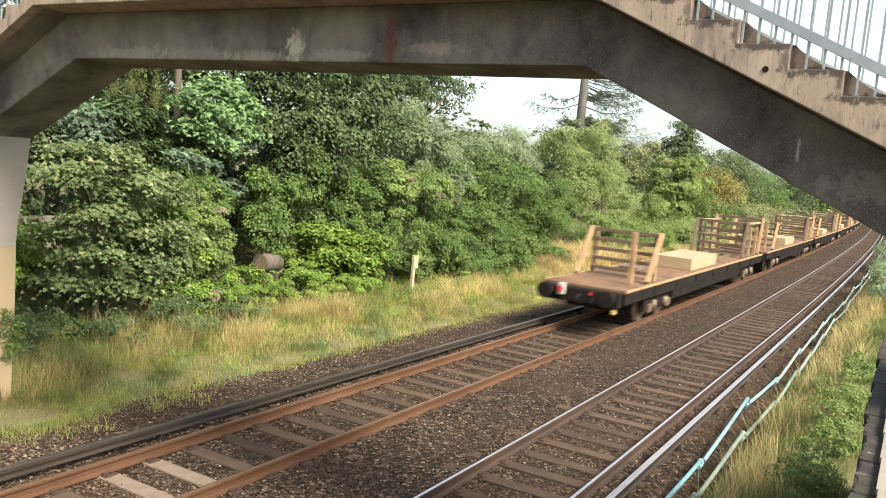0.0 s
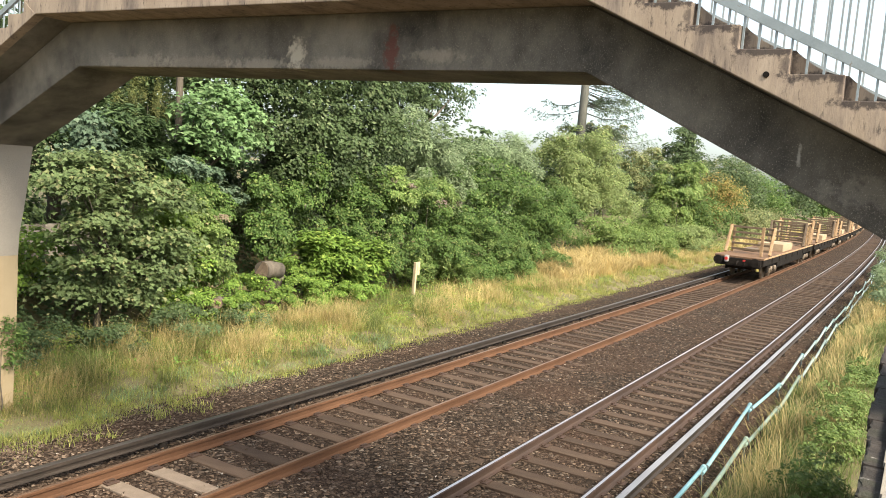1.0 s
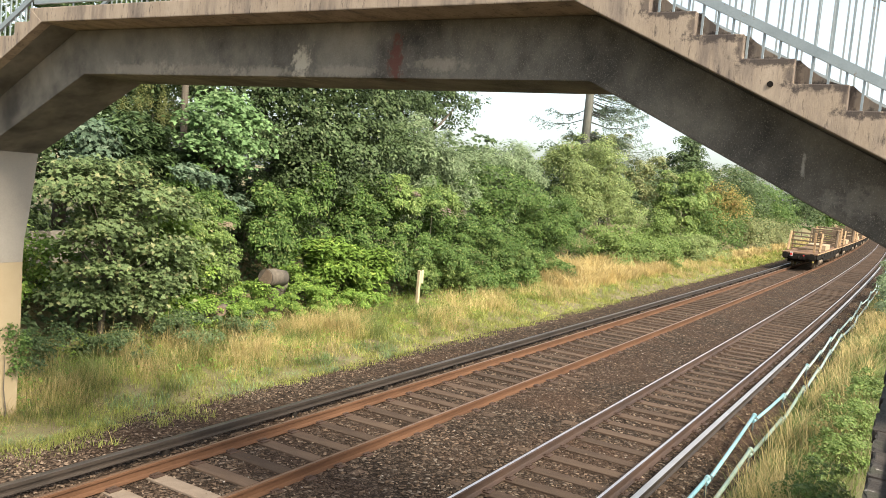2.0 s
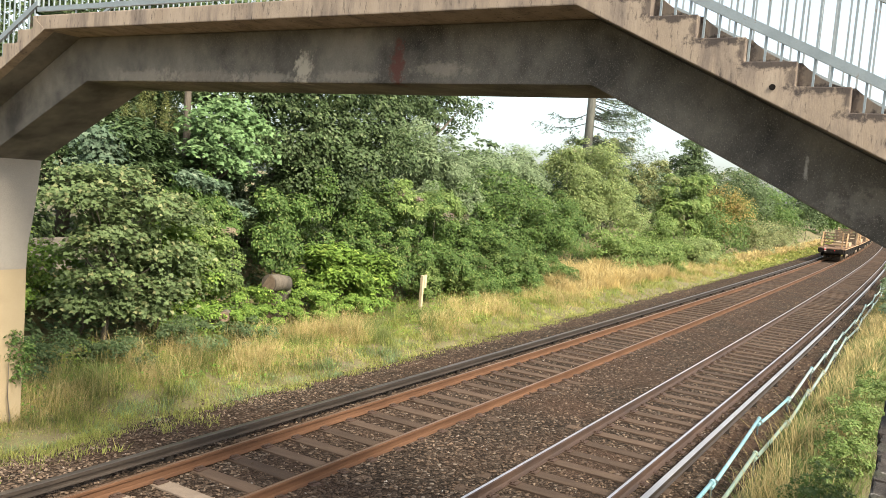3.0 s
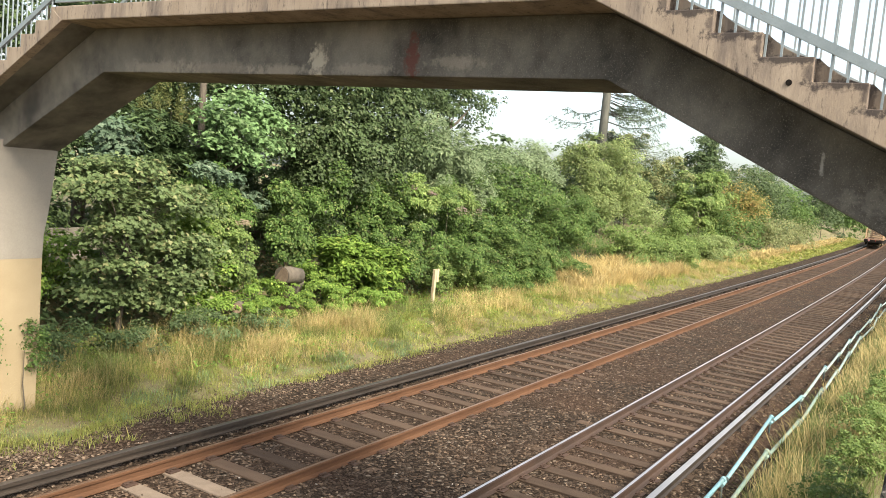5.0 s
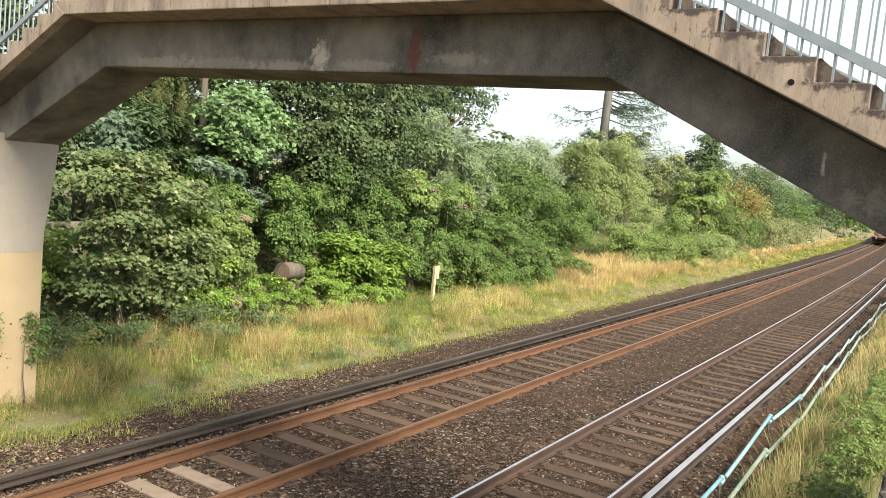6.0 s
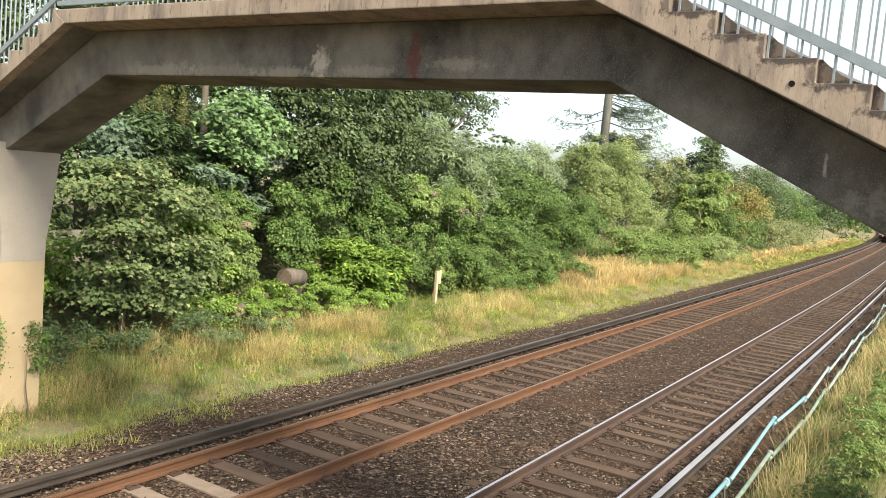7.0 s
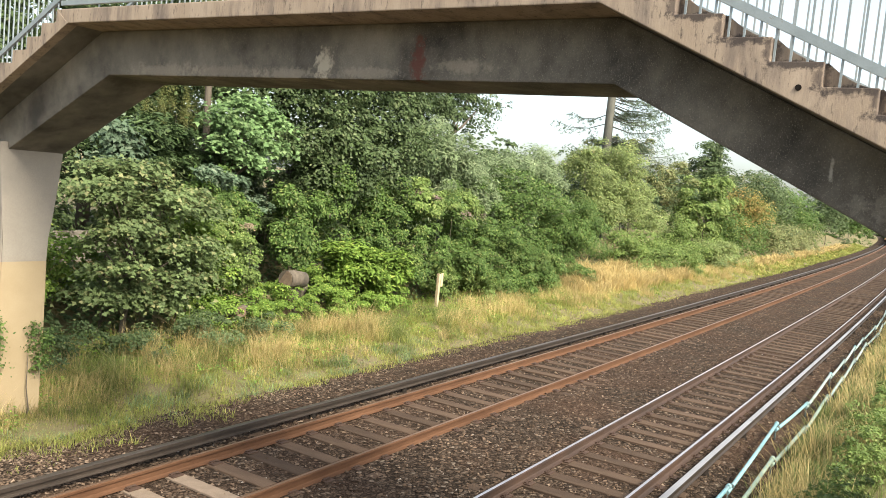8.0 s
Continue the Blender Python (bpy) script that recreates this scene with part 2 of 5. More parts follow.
M_UNDER = surface("black_underframe", (0.009, 0.0075, 0.0065), (0.028, 0.022, 0.018), 4, 0.9, 0.0, 0.2, 50, gloss=0.06)
M_WHEEL = surface("wheel_steel", (0.10, 0.068, 0.043), (0.24, 0.175, 0.12), 6, 0.6, 0.1, 0.1, 50)
M_TIMBER = surface("fresh_timber", (0.29, 0.20, 0.115), (0.40, 0.29, 0.175), 3, 0.8, bump=0.2, fine=40, stretch=(0.2, 1, 1))
M_LAMPWHITE = surface("white_lamp_housing", (0.40, 0.38, 0.35), (0.52, 0.49, 0.45), 3, 0.5, bump=0.0)
M_LAMPRED = surface("red_lamp_lens", (0.55, 0.03, 0.03), (0.7, 0.06, 0.05), 3, 0.3, bump=0.0)
M_YELLOW = surface("yellow_axlebox_cover", (0.40, 0.31, 0.08), (0.52, 0.42, 0.14), 3, 0.6, bump=0.0)
M_BARK = surface("bark", (0.05, 0.038, 0.028), (0.14, 0.11, 0.08), 6, 0.95, bump=0.8, fine=30, stretch=(1, 1, 0.2))
M_BARK_GREY = surface("grey_bark", (0.055, 0.052, 0.042), (0.12, 0.112, 0.09), 6, 0.95, bump=0.8, fine=30, stretch=(1, 1, 0.2))
M_POST = surface("weathered_post", (0.38, 0.28, 0.16), (0.55, 0.43, 0.27), 4, 0.85, bump=0.3, stretch=(1, 1, 0.2))
M_CUTWOOD = surface("cut_wood", (0.12, 0.08, 0.055), (0.24, 0.165, 0.11), 9, 0.9, bump=0.5)
L_MAPLE = leaf_material("maple_leaf", (0.06, 0.085, 0.032), (0.155, 0.20, 0.078), (0.27, 0.26, 0.12), 0.35)
L_BLUISH = leaf_material("blue_green_leaf", (0.055, 0.088, 0.05), (0.12, 0.165, 0.10), (0.19, 0.22, 0.14), 0.3)
L_BRIGHT = leaf_material("bright_maple_leaf", (0.085, 0.145, 0.05), (0.185, 0.28, 0.11), (0.26, 0.34, 0.15), 0.35)
L_DARK = leaf_material("dark_tree_leaf", (0.026, 0.042, 0.017), (0.095, 0.132, 0.05), (0.165, 0.19, 0.09), 0.3)
L_VINE = leaf_material("olive_vine_leaf", (0.04, 0.05, 0.015), (0.12, 0.13, 0.04), (0.20, 0.18, 0.07), 0.3)
L_YEW = leaf_material("yew_needles", (0.022, 0.040, 0.014), (0.065, 0.098, 0.036), (0.10, 0.13, 0.05), 0.2)
L_BRAMBLE = leaf_material("bramble_leaf", (0.03, 0.06, 0.014), (0.112, 0.175, 0.042), (0.22, 0.25, 0.08), 0.33)
# Willow and yellow-green leaves are lightened: distance haze is put into their colour.
L_WILLOW = leaf_material("grey_green_leaf", (0.115, 0.155, 0.08), (0.245, 0.30, 0.155), (0.33, 0.36, 0.21), 0.4)
L_YELLOW = leaf_material("yellow_green_leaf", (0.105, 0.14, 0.05), (0.255, 0.305, 0.11), (0.37, 0.37, 0.16), 0.42)
L_AUTUMN = leaf_material("autumn_leaf", (0.16, 0.14, 0.04), (0.32, 0.26, 0.08), (0.42, 0.24, 0.09), 0.35)
L_OLIVE = leaf_material("olive_leaf", (0.095, 0.115, 0.045), (0.23, 0.245, 0.10), (0.33, 0.28, 0.14), 0.33)
L_LIME = leaf_material("lime_green_leaf", (0.065, 0.105, 0.026), (0.19, 0.255, 0.07), (0.31, 0.34, 0.12), 0.35)
L_BLOSSOM = leaf_material("faded_blossom", (0.20, 0.135, 0.115), (0.31, 0.22, 0.19), (0.37, 0.29, 0.25))
L_NETTLE = leaf_material("undergrowth_leaf", (0.06, 0.11, 0.018), (0.185, 0.275, 0.05), (0.33, 0.39, 0.085), 0.35)
L_TUFT = leaf_material("blue_green_grass", (0.12, 0.18, 0.08), (0.25, 0.33, 0.15), (0.33, 0.38, 0.18), 0.4, 0.8)
L_BUFF = leaf_material("buff_seed_head", (0.20, 0.15, 0.10), (0.32, 0.25, 0.16), (0.38, 0.27, 0.20))
L_CONIFER = leaf_material("conifer_needles", (0.09, 0.125, 0.075), (0.19, 0.235, 0.15), (0.25, 0.27, 0.18), 0.3)
L_GRASS = leaf_material("green_grass", (0.16, 0.19, 0.045), (0.35, 0.36, 0.10), (0.55, 0.45, 0.17), 0.45, 0.8)
# Darker copy of the grass: the near bank's shade is put into its colour.
L_BANK = leaf_material("dark_green_grass", (0.08, 0.11, 0.032), (0.19, 0.225, 0.072), (0.35, 0.31, 0.14), 0.45, 0.8)
L_STRAW = leaf_material("dry_grass", (0.37, 0.29, 0.125), (0.585, 0.45, 0.205), (0.66, 0.50, 0.25), 0.45, 0.8)


# ---- building tools ----
def tri_mesh(name, v, f, smooth=False):
    """A mesh from arrays of vertices and of faces that all have as many corners."""
    v, f = np.asarray(v, np.float32).reshape(-1, 3), np.asarray(f, np.int32)
    k = f.shape[1]
    me = bpy.data.meshes.new(name)
    me.vertices.add(len(v))
    me.vertices.foreach_set("co", v.ravel())
    me.loops.add(f.size)
    me.loops.foreach_set("vertex_index", f.ravel())
    me.polygons.add(len(f))
    me.polygons.foreach_set("loop_start", np.arange(0, f.size, k, dtype=np.int32))
    me.polygons.foreach_set("use_smooth", np.full(len(f), smooth))
    me.update(calc_edges=True)
    return me


def hang(name, me, material, parent=None, label="", m=None):
    """Links a mesh as one object under a thing."""
    if material and not me.materials:
        me.materials.append(material)
    ob = new(name, me)
    ob.parent = parent
    if m is not None:
        ob.matrix_basis = m
    return tagged(ob, label)


def part(name, bm, material, parent=None, label="", m=None):
    """Links a bmesh as one mesh object under a thing or under a part."""
    me = bpy.data.meshes.new(name)
    bm.to_mesh(me)
    bm.free()
    return hang(name, me, material, parent, label, m)


def thing(name, label, category, group="", kind="", at=(0, 0, 0)):
    ob = tagged(new(name), label, category, group, kind)
    ob.location = at
    return ob


def box_bm(x0, x1, y0, y1, z0, z1, bevel=0.0, bm=None):
    bm = bm or bmesh.new()
    r = bmesh.ops.create_cube(bm, size=1, matrix=Matrix.Translation(((x0 + x1) / 2, (y0 + y1) / 2, (z0 + z1) / 2)) @ Matrix.Diagonal((x1 - x0, y1 - y0, z1 - z0, 1)))
    if bevel:
        es = list({e for v in r["verts"] for e in v.link_edges})
        bmesh.ops.bevel(bm, geom=es, offset=bevel, segments=2, affect="EDGES", profile=0.6)
    return bm


def prism_bm(outline, x0, x1, bevel=0.0):
    """An outline in (y, z) pushed through from x0 to x1."""
    bm = bmesh.new()
    a = [bm.verts.new((x0, y, z)) for y, z in outline]
    b = [bm.verts.new((x1, y, z)) for y, z in outline]
    n = len(outline)
    bm.faces.new(a)
    bm.faces.new(b[::-1])
    for i in range(n):
        bm.faces.new((a[i], b[i], b[(i + 1) % n], a[(i + 1) % n]))
    bmesh.ops.recalc_face_normals(bm, faces=bm.faces)
    if bevel:
        bmesh.ops.bevel(bm, geom=list(bm.edges), offset=bevel, segments=2, affect="EDGES", profile=0.6)
    return bm


def tube_bm(points, radii, sides=8, bm=None):
    bm = bm or bmesh.new()
    rings = []
    pts = [Vector(q) for q in points]
    for i, q in enumerate(pts):
        d = (pts[min(i + 1, len(pts) - 1)] - pts[max(i - 1, 0)]).normalized()
        s = d.cross(Vector((0, 0, 1)) if abs(d.z) < 0.95 else Vector((1, 0, 0))).normalized()
        u = s.cross(d)
        rings.append([bm.verts.new(q + radii[i] * (s * math.cos(2 * math.pi * k / sides) + u * math.sin(2 * math.pi * k / sides))) for k in range(sides)])
    for a, b in zip(rings, rings[1:]):
        for k in range(sides):
            bm.faces.new((a[k], a[(k + 1) % sides], b[(k + 1) % sides], b[k])).smooth = True
    bm.faces.new(rings[0][::-1])
    bm.faces.new(rings[-1])
    return bm


def bend(x):
    """How far the line has swung to the far side at x: straight past the bridge, then a long curve."""
    return 0.000145 * np.maximum(np.asarray(x, float) - 20, 0) ** 2


def sweep(name, profile, y0, xs, closed=True):
    """A mesh with the profile (dy, z) drawn along the line."""
    xs = np.asarray(xs, float)
    pr = np.asarray(profile, float)
    k, n = len(pr), len(xs)
    yy = y0 + bend(xs)
    v = np.zeros((n, k, 3))
    v[:, :, 0] = xs[:, None]
    v[:, :, 1] = yy[:, None] + pr[None, :, 0]
    v[:, :, 2] = pr[None, :, 1]
    i, j = np.meshgrid(np.arange(n - 1), np.arange(k if closed else k - 1), indexing="ij")
    j2 = (j + 1) % k
    f = np.stack([i * k + j, i * k + j2, (i + 1) * k + j2, (i + 1) * k + j], -1).reshape(-1, 4)
    return tri_mesh(name, v.reshape(-1, 3), f)


LINE_X = np.concatenate([np.arange(-12, 60, 1.0), np.arange(60, 200, 3.0), np.arange(200, 430, 10.0)])
Y_RAILS = (3.447, 4.952, 7.022, 8.527)


# ---- ground ----
def smooth(a, b, t):
    t = np.clip((np.asarray(t, float) - a) / (b - a), 0, 1)
    return t * t * (3 - 2 * t)


def ground_height(x, y):
    """Height of the ground: a cess beside the ballast, a bank on the far side, a high near side held by a wall."""
    s = y - bend(x)
    far = -0.42 + 0.34 * smooth(10.6, 13.0, s) + 1.5 * smooth(13.5, 20, s)
    near = -0.45 + 0.95 * smooth(2.6, 0.5, s)
    walled = smooth(0.30, 0.12, s) * 1.95
    sloped = smooth(0.3, -5, s) * 1.95
    w = smooth(11.2, 10.6, x)
    return np.where(s > 6, far, near + w * walled + (1 - w) * sloped)


def build_ground():
    gx = np.concatenate([np.linspace(-400, -20, 14), np.arange(-19, 60, 0.5), np.arange(60, 200, 4), np.linspace(204, 1500, 24)])
    gy = np.concatenate([np.linspace(-500, -12, 12), np.arange(-11, -1, 1.0), np.arange(-1, 3.2, 0.12), np.arange(3.4, 10.5, 0.8), np.arange(10.6, 22, 0.3), np.arange(22, 60, 4), np.linspace(64, 1500, 20)])
    X, S = np.meshgrid(gx, gy, indexing="ij")
    Y = S + np.where(X < 430, bend(X), bend(430) + (X - 430) * 0.1476)
    Z = ground_height(X, Y)
    Z = np.where(X > 430, 1.4, Z)
    Z = Z + 0.03 * np.sin(X * 2.1 + Y * 1.3) * np.sin(Y * 2.7 - X)
    n, k = X.shape
    i, j = np.meshgrid(np.arange(n - 1), np.arange(k - 1), indexing="ij")
    f = np.stack([i * k + j, (i + 1) * k + j, (i + 1) * k + j + 1, i * k + j + 1], -1).reshape(-1, 4)
    ob = hang("ground", tri_mesh("ground", np.stack([X, Y, Z], -1), f, True), M_GROUND)
    tagged(ob, "grassy soil verge and bank beside the railway", "ground", kind="structure")


build_ground()
BED = [(1.75, -0.62), (2.2, -0.36), (2.75, -0.21), (3.32, -0.155), (3.40, -0.158), (3.52, -0.19), (4.87, -0.19), (5.0, -0.155), (6.0, -0.17), (6.95, -0.155), (7.09, -0.19), (8.45, -0.19), (8.58, -0.155), (9.5, -0.17), (10.1, -0.23), (11.1, -0.345), (11.9, -0.62)]


def bed_height(s):
    return np.interp(s, [b[0] for b in BED], [b[1] for b in BED])


def build_ballast():
    me = sweep("ballast", BED, 0, LINE_X, closed=False)
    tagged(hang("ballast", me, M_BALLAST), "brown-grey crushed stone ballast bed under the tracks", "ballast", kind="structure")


build_ballast()


def scatter_stones(name, n, material, label, size, xr, sr, seed, power=2.0):
    rng = np.random.default_rng(seed)
    x = xr[0] + (xr[1] - xr[0]) * rng.random(n) ** power
    s = rng.uniform(sr[0], sr[1], n)
    on_sleeper = rng.random(n)
    keep = np.ones(n, bool)
    for centre in (4.2, 7.775):
        d = np.abs(s - centre)
        phase = np.abs(((x - SLEEPER_X0) / SLEEPER_STEP + 0.5) % 1 - 0.5) * SLEEPER_STEP
        keep &= ~((d < 0.80) & (phase < 0.13) & (on_sleeper > 0.3))
        keep &= np.abs(d - 0.7525) > 0.08
    x, s = x[keep], s[keep]
    n = len(x)
    base = np.array([(1, 0, 0), (-1, 0, 0), (0, 1, 0), (0, -1, 0), (0, 0, 1), (0, 0, -1)], float)
    v = base[None] * rng.uniform(0.5, 1.3, (n, 6, 1)) + rng.normal(0, 0.25, (n, 6, 3))
    a = rng.uniform(0, 2 * math.pi, n)
    c, si = np.cos(a)[:, None], np.sin(a)[:, None]
    sz = rng.uniform(size[0], size[1], n)[:, None]
    vx, vy, vz = v[..., 0] * sz, v[..., 1] * sz * 0.75, v[..., 2] * sz * 0.55
    V = np.stack([vx * c - vy * si + x[:, None], vx * si + vy * c + (s + bend(x))[:, None], vz + (np.where(s > 11.0, np.maximum(bed_height(s), ground_height(x, s + bend(x))), bed_height(s)) + rng.uniform(-0.01, 0.02, n))[:, None]], -1)
    F = np.array([(0, 2, 4), (2, 1, 4), (1, 3, 4), (3, 0, 4), (2, 0, 5), (1, 2, 5), (3, 1, 5), (0, 3, 5)])
    F = (np.arange(n)[:, None, None] * 6 + F[None]).reshape(-1, 3)
    tagged(hang(name, tri_mesh(name, V.reshape(-1, 3), F), material), label, "stones", kind="stuff")


SLEEPER_X0, SLEEPER_STEP = 8.55, 0.68


# ---- tracks ----
def rail_profile():
    half = [(0.070, -0.159), (0.070, -0.150), (0.030, -0.138), (0.011, -0.125), (0.010, -0.055), (0.034, -0.042), (0.036, -0.012), (0.030, -0.002)]
    return half + [(-a, b) for a, b in half[::-1]]


def build_track(y_near, shine, label, seed):
    """Two rails on sleepers with their chairs; returns the thing."""
    rng = random.Random(seed)
    track = thing("railway_track", label, "railway track", "pair of railway tracks")
    for y in (y_near, y_near + 1.505):
        rail = hang("rail", sweep("rail", rail_profile(), y, LINE_X), M_RAILDARK if shine else M_RAILSTEEL, track, "rust-brown steel rail")
        hang("rail_head", sweep("rail_head", [(0.017, -0.001), (0.012, 0.0025), (-0.018, 0.0025), (-0.023, -0.001)], y, LINE_X), M_RAILSHINE if shine else M_RAILTOP, rail, "worn running surface")
    sl = bpy.data.meshes.new("sleeper")
    bm = box_bm(-0.125, 0.125, -1.25, 1.25, -0.15, 0, 0.012)
    bm.to_mesh(sl)
    bm.free()
    sl.materials.append(M_SLEEPER)
    pale = sl.copy()
    pale.materials.clear()
    pale.materials.append(M_SLEEPER_PALE)
    ch = bpy.data.meshes.new("rail_chair")
    bm = box_bm(-0.09, 0.09, -0.17, 0.17, 0, 0.02, 0.004)
    for s in (-1, 1):
        box_bm(-0.07, 0.07, s * 0.08 - 0.02, s * 0.08 + 0.02, 0.02, 0.036, 0.005, bm)
        tube_bm([(-0.05, s * 0.12, 0.026), (0.0, s * 0.10, 0.04), (0.05, s * 0.12, 0.026)], [0.008] * 3, 5, bm)
    bm.to_mesh(ch)
    bm.free()
    ch.materials.append(M_RAILDARK)
    for i in range(-14, 190):
        x = SLEEPER_X0 + i * SLEEPER_STEP + rng.uniform(-0.02, 0.02)
        y = float(bend(x))
        sleeper = hang("sleeper", pale if (y_near > 6 and i in (-3, -2)) else sl, None, track, "", pose(x, y_near + 0.7525 + y, -0.162 + rng.uniform(-0.012, 0.006), 0, 0, rng.uniform(-0.5, 0.5)))
        if i < 26:
            for k in (-0.7525, 0.7525):
                hang("rail_chair", ch, None, sleeper, "", pose(0, k, 0.0))
    return track


def build_conductor(y, label, top):
    rail = thing("conductor_rail", label, "conductor rail", "conductor rails beside the tracks")
    prof = [(0.055, -0.06), (0.055, -0.05), (0.02, -0.035), (0.02, 0.01), (0.048, 0.02), (0.05, 0.068), (-0.05, 0.068), (-0.048, 0.02), (-0.02, 0.01), (-0.02, -0.035), (-0.055, -0.05), (-0.055, -0.06)]
    hang("rail_body", sweep("rail_body", prof, y, LINE_X), M_DARKRAIL, rail)
    hang("contact_face", sweep("contact_face", [(0.044, 0.069), (0.038, 0.073), (-0.038, 0.073), (-0.044, 0.069)], y, LINE_X), top, rail, "worn contact face on top")
    bm = bmesh.new()
    tube_bm([(0, 0, -0.22), (0, 0, -0.16), (0, 0, -0.15), (0, 0, -0.10), (0, 0, -0.09), (0, 0, -0.055)], [0.075, 0.075, 0.05, 0.065, 0.045, 0.06], 10, bm)
    me = bpy.data.meshes.new("insulator")
    bm.to_mesh(me)
    bm.free()
    me.materials.append(M_UNDER)
    for i in range(-3, 45):
        x = 7.8 + i * SLEEPER_STEP * 4
        hang("insulator", me, None, rail, "", pose(x, y + float(bend(x)), 0))


build_track(Y_RAILS[0], True, "near railway track with polished rails on rust-dusted sleepers", 3)
build_track(Y_RAILS[2], False, "far railway track with rusty orange-brown rails on sleepers", 4)
build_conductor(Y_RAILS[0] - 0.44, "dark conductor rail with a bright worn top", M_CONDTOP)
build_conductor(Y_RAILS[3] + 0.44, "dark steel conductor rail at the verge side", M_CONDDARK)


# ---- footbridge ----
XF0, XF1 = 6.25, 8.15
XB0, XB1 = 6.75, 7.65
Z_DECK, Z_SLAB, Z_SOFFIT = 5.81, 5.63, 5.055
Y_R, Y_L = 2.45, 10.20
# side, first edge, rise, going, height of the first tread below the deck
FLIGHTS = ((-1, Y_R, 0.177, 0.367, 0.115), (1, Y_L, 0.172, 0.325, 0.170))
STEPS, KNEE = 18, 0.26


def flight_outline(side, y0, rise, going, first):
    """The stepped edge of a flight that goes down from y0; side -1 goes to smaller y."""
    top = [(y0, Z_DECK)]
    for i in range(STEPS):
        z = Z_DECK - first - i * rise
        top += [(y0 + side * i * going, z), (y0 + side * (i + 1) * going, z)]
    y, z = top[-1]
    return top + [(y, Z_SLAB - (STEPS * going + KNEE) * rise / going), (y0 - side * KNEE, Z_SLAB)]


def build_bridge():
    br = thing("footbridge", "weathered concrete footbridge with stepped flights over the tracks", "footbridge")
    part("deck_slab", prism_bm([(Y_R, Z_DECK), (Y_L, Z_DECK), (Y_L, Z_SLAB - 0.1), (Y_L - KNEE, Z_SLAB), (Y_R + KNEE, Z_SLAB), (Y_R, Z_SLAB - 0.1)], XF0, XF1, 0.012), M_FASCIA, br, "deck slab with stained pinkish edge")
    zt = Z_SLAB - 0.002
    yr, yl = 2.71, 9.75
    sl = 0.485
    def zlow(d):
        return Z_SOFFIT - sl * d
    endr, endl = 6.0, 5.0
    tr, tl = 0.177 / 0.367, 0.172 / 0.325
    ykr, ykl = Y_R + KNEE, Y_L - KNEE
    beam = [(ykr, zt), (ykl, zt), (ykl + endl, zt - tl * endl), (yl + endl, zlow(endl)), (yl, Z_SOFFIT), (yr, Z_SOFFIT), (yr - endr, zlow(endr)), (ykr - endr, zt - tr * endr)]
    part("beam", prism_bm(beam, XB0, XB1, 0.02), M_CONCRETE, br, "dark stained concrete beam")
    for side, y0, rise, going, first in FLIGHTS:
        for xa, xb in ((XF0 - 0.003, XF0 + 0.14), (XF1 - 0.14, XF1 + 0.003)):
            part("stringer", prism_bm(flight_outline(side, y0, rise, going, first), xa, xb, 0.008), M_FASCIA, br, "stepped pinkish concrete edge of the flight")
        d = STEPS * rise
        ye = y0 + side * STEPS * going
        yk, dk = y0 - side * KNEE, (STEPS * going + KNEE) * rise / going
        slab = [(yk, Z_SLAB + 0.05), (ye, Z_SLAB + 0.05 - dk), (ye, Z_SLAB + 0.002 - dk), (yk, Z_SLAB + 0.002)]
        part("flight_slab", prism_bm(slab, XF0 + 0.05, XF1 - 0.05), M_CONCRETE, br)
        for i in range(STEPS):
            ya, za = y0 + side * i * going, (Z_DECK if i == 0 else Z_DECK - first - (i - 1) * rise)
            zb = Z_DECK - first - i * rise
            prof = [(ya - side * 0.02, za + 0.006), (ya + side * 0.015, za + 0.006)]
            prof += [(ya + side * (0.015 + (going - 0.02) * u), zb + 0.008 + (za - zb) * (1 - u) ** 1.9) for u in (0.12, 0.25, 0.4, 0.6, 0.8, 1.0)]
            prof += [(ya + side * going, zb - 0.02), (ya - side * 0.02, zb - 0.02)]
            part("tread", prism_bm(prof, XF0 + 0.11, XF1 - 0.11), M_FASCIA, br)
    # pier on the far side
    rows = [(-0.5, 6.72, 7.46), (1.2, 6.72, 7.46), (2.24, 6.72, 7.46)]
    upper = [(2.242, 6.722, 7.458), (2.6, 6.72, 7.47), (3.0, 6.70, 7.52), (3.5, 6.66, 7.59), (4.05, 6.62, 7.647)]
    for name, mat, rr, lab in (("pier_foot", M_CREAM, rows, "cream lower pier"), ("pier_top", M_PIER, upper, "grey-beige upper pier, flared")):
        bm = bmesh.new()
        rings = [[bm.verts.new(c) for c in ((a, 12.05, z), (b, 12.05, z), (b, 12.75, z), (a, 12.75, z))] for z, a, b in rr]
        for p, q in zip(rings, rings[1:]):
            for k in range(4):
                bm.faces.new((p[k], p[(k + 1) % 4], q[(k + 1) % 4], q[k]))
        bm.faces.new(rings[0][::-1])
        bm.faces.new(rings[-1])
        bmesh.ops.bevel(bm, geom=[e for e in bm.edges if abs(e.verts[0].co.z - e.verts[1].co.z) > 0.1], offset=0.02, segments=2, affect="EDGES")
        part(name, bm, mat, br, lab)
    # Solid black stub: the dark inside of a drain hole put into colour.
    part("drain_pipe", tube_bm([(XF0 - 0.012, 1.13, 4.98), (XF0 + 0.1, 1.13, 4.98)], [0.022, 0.022], 14), M_UNDER, br, "black stub for the shade inside a drain hole")
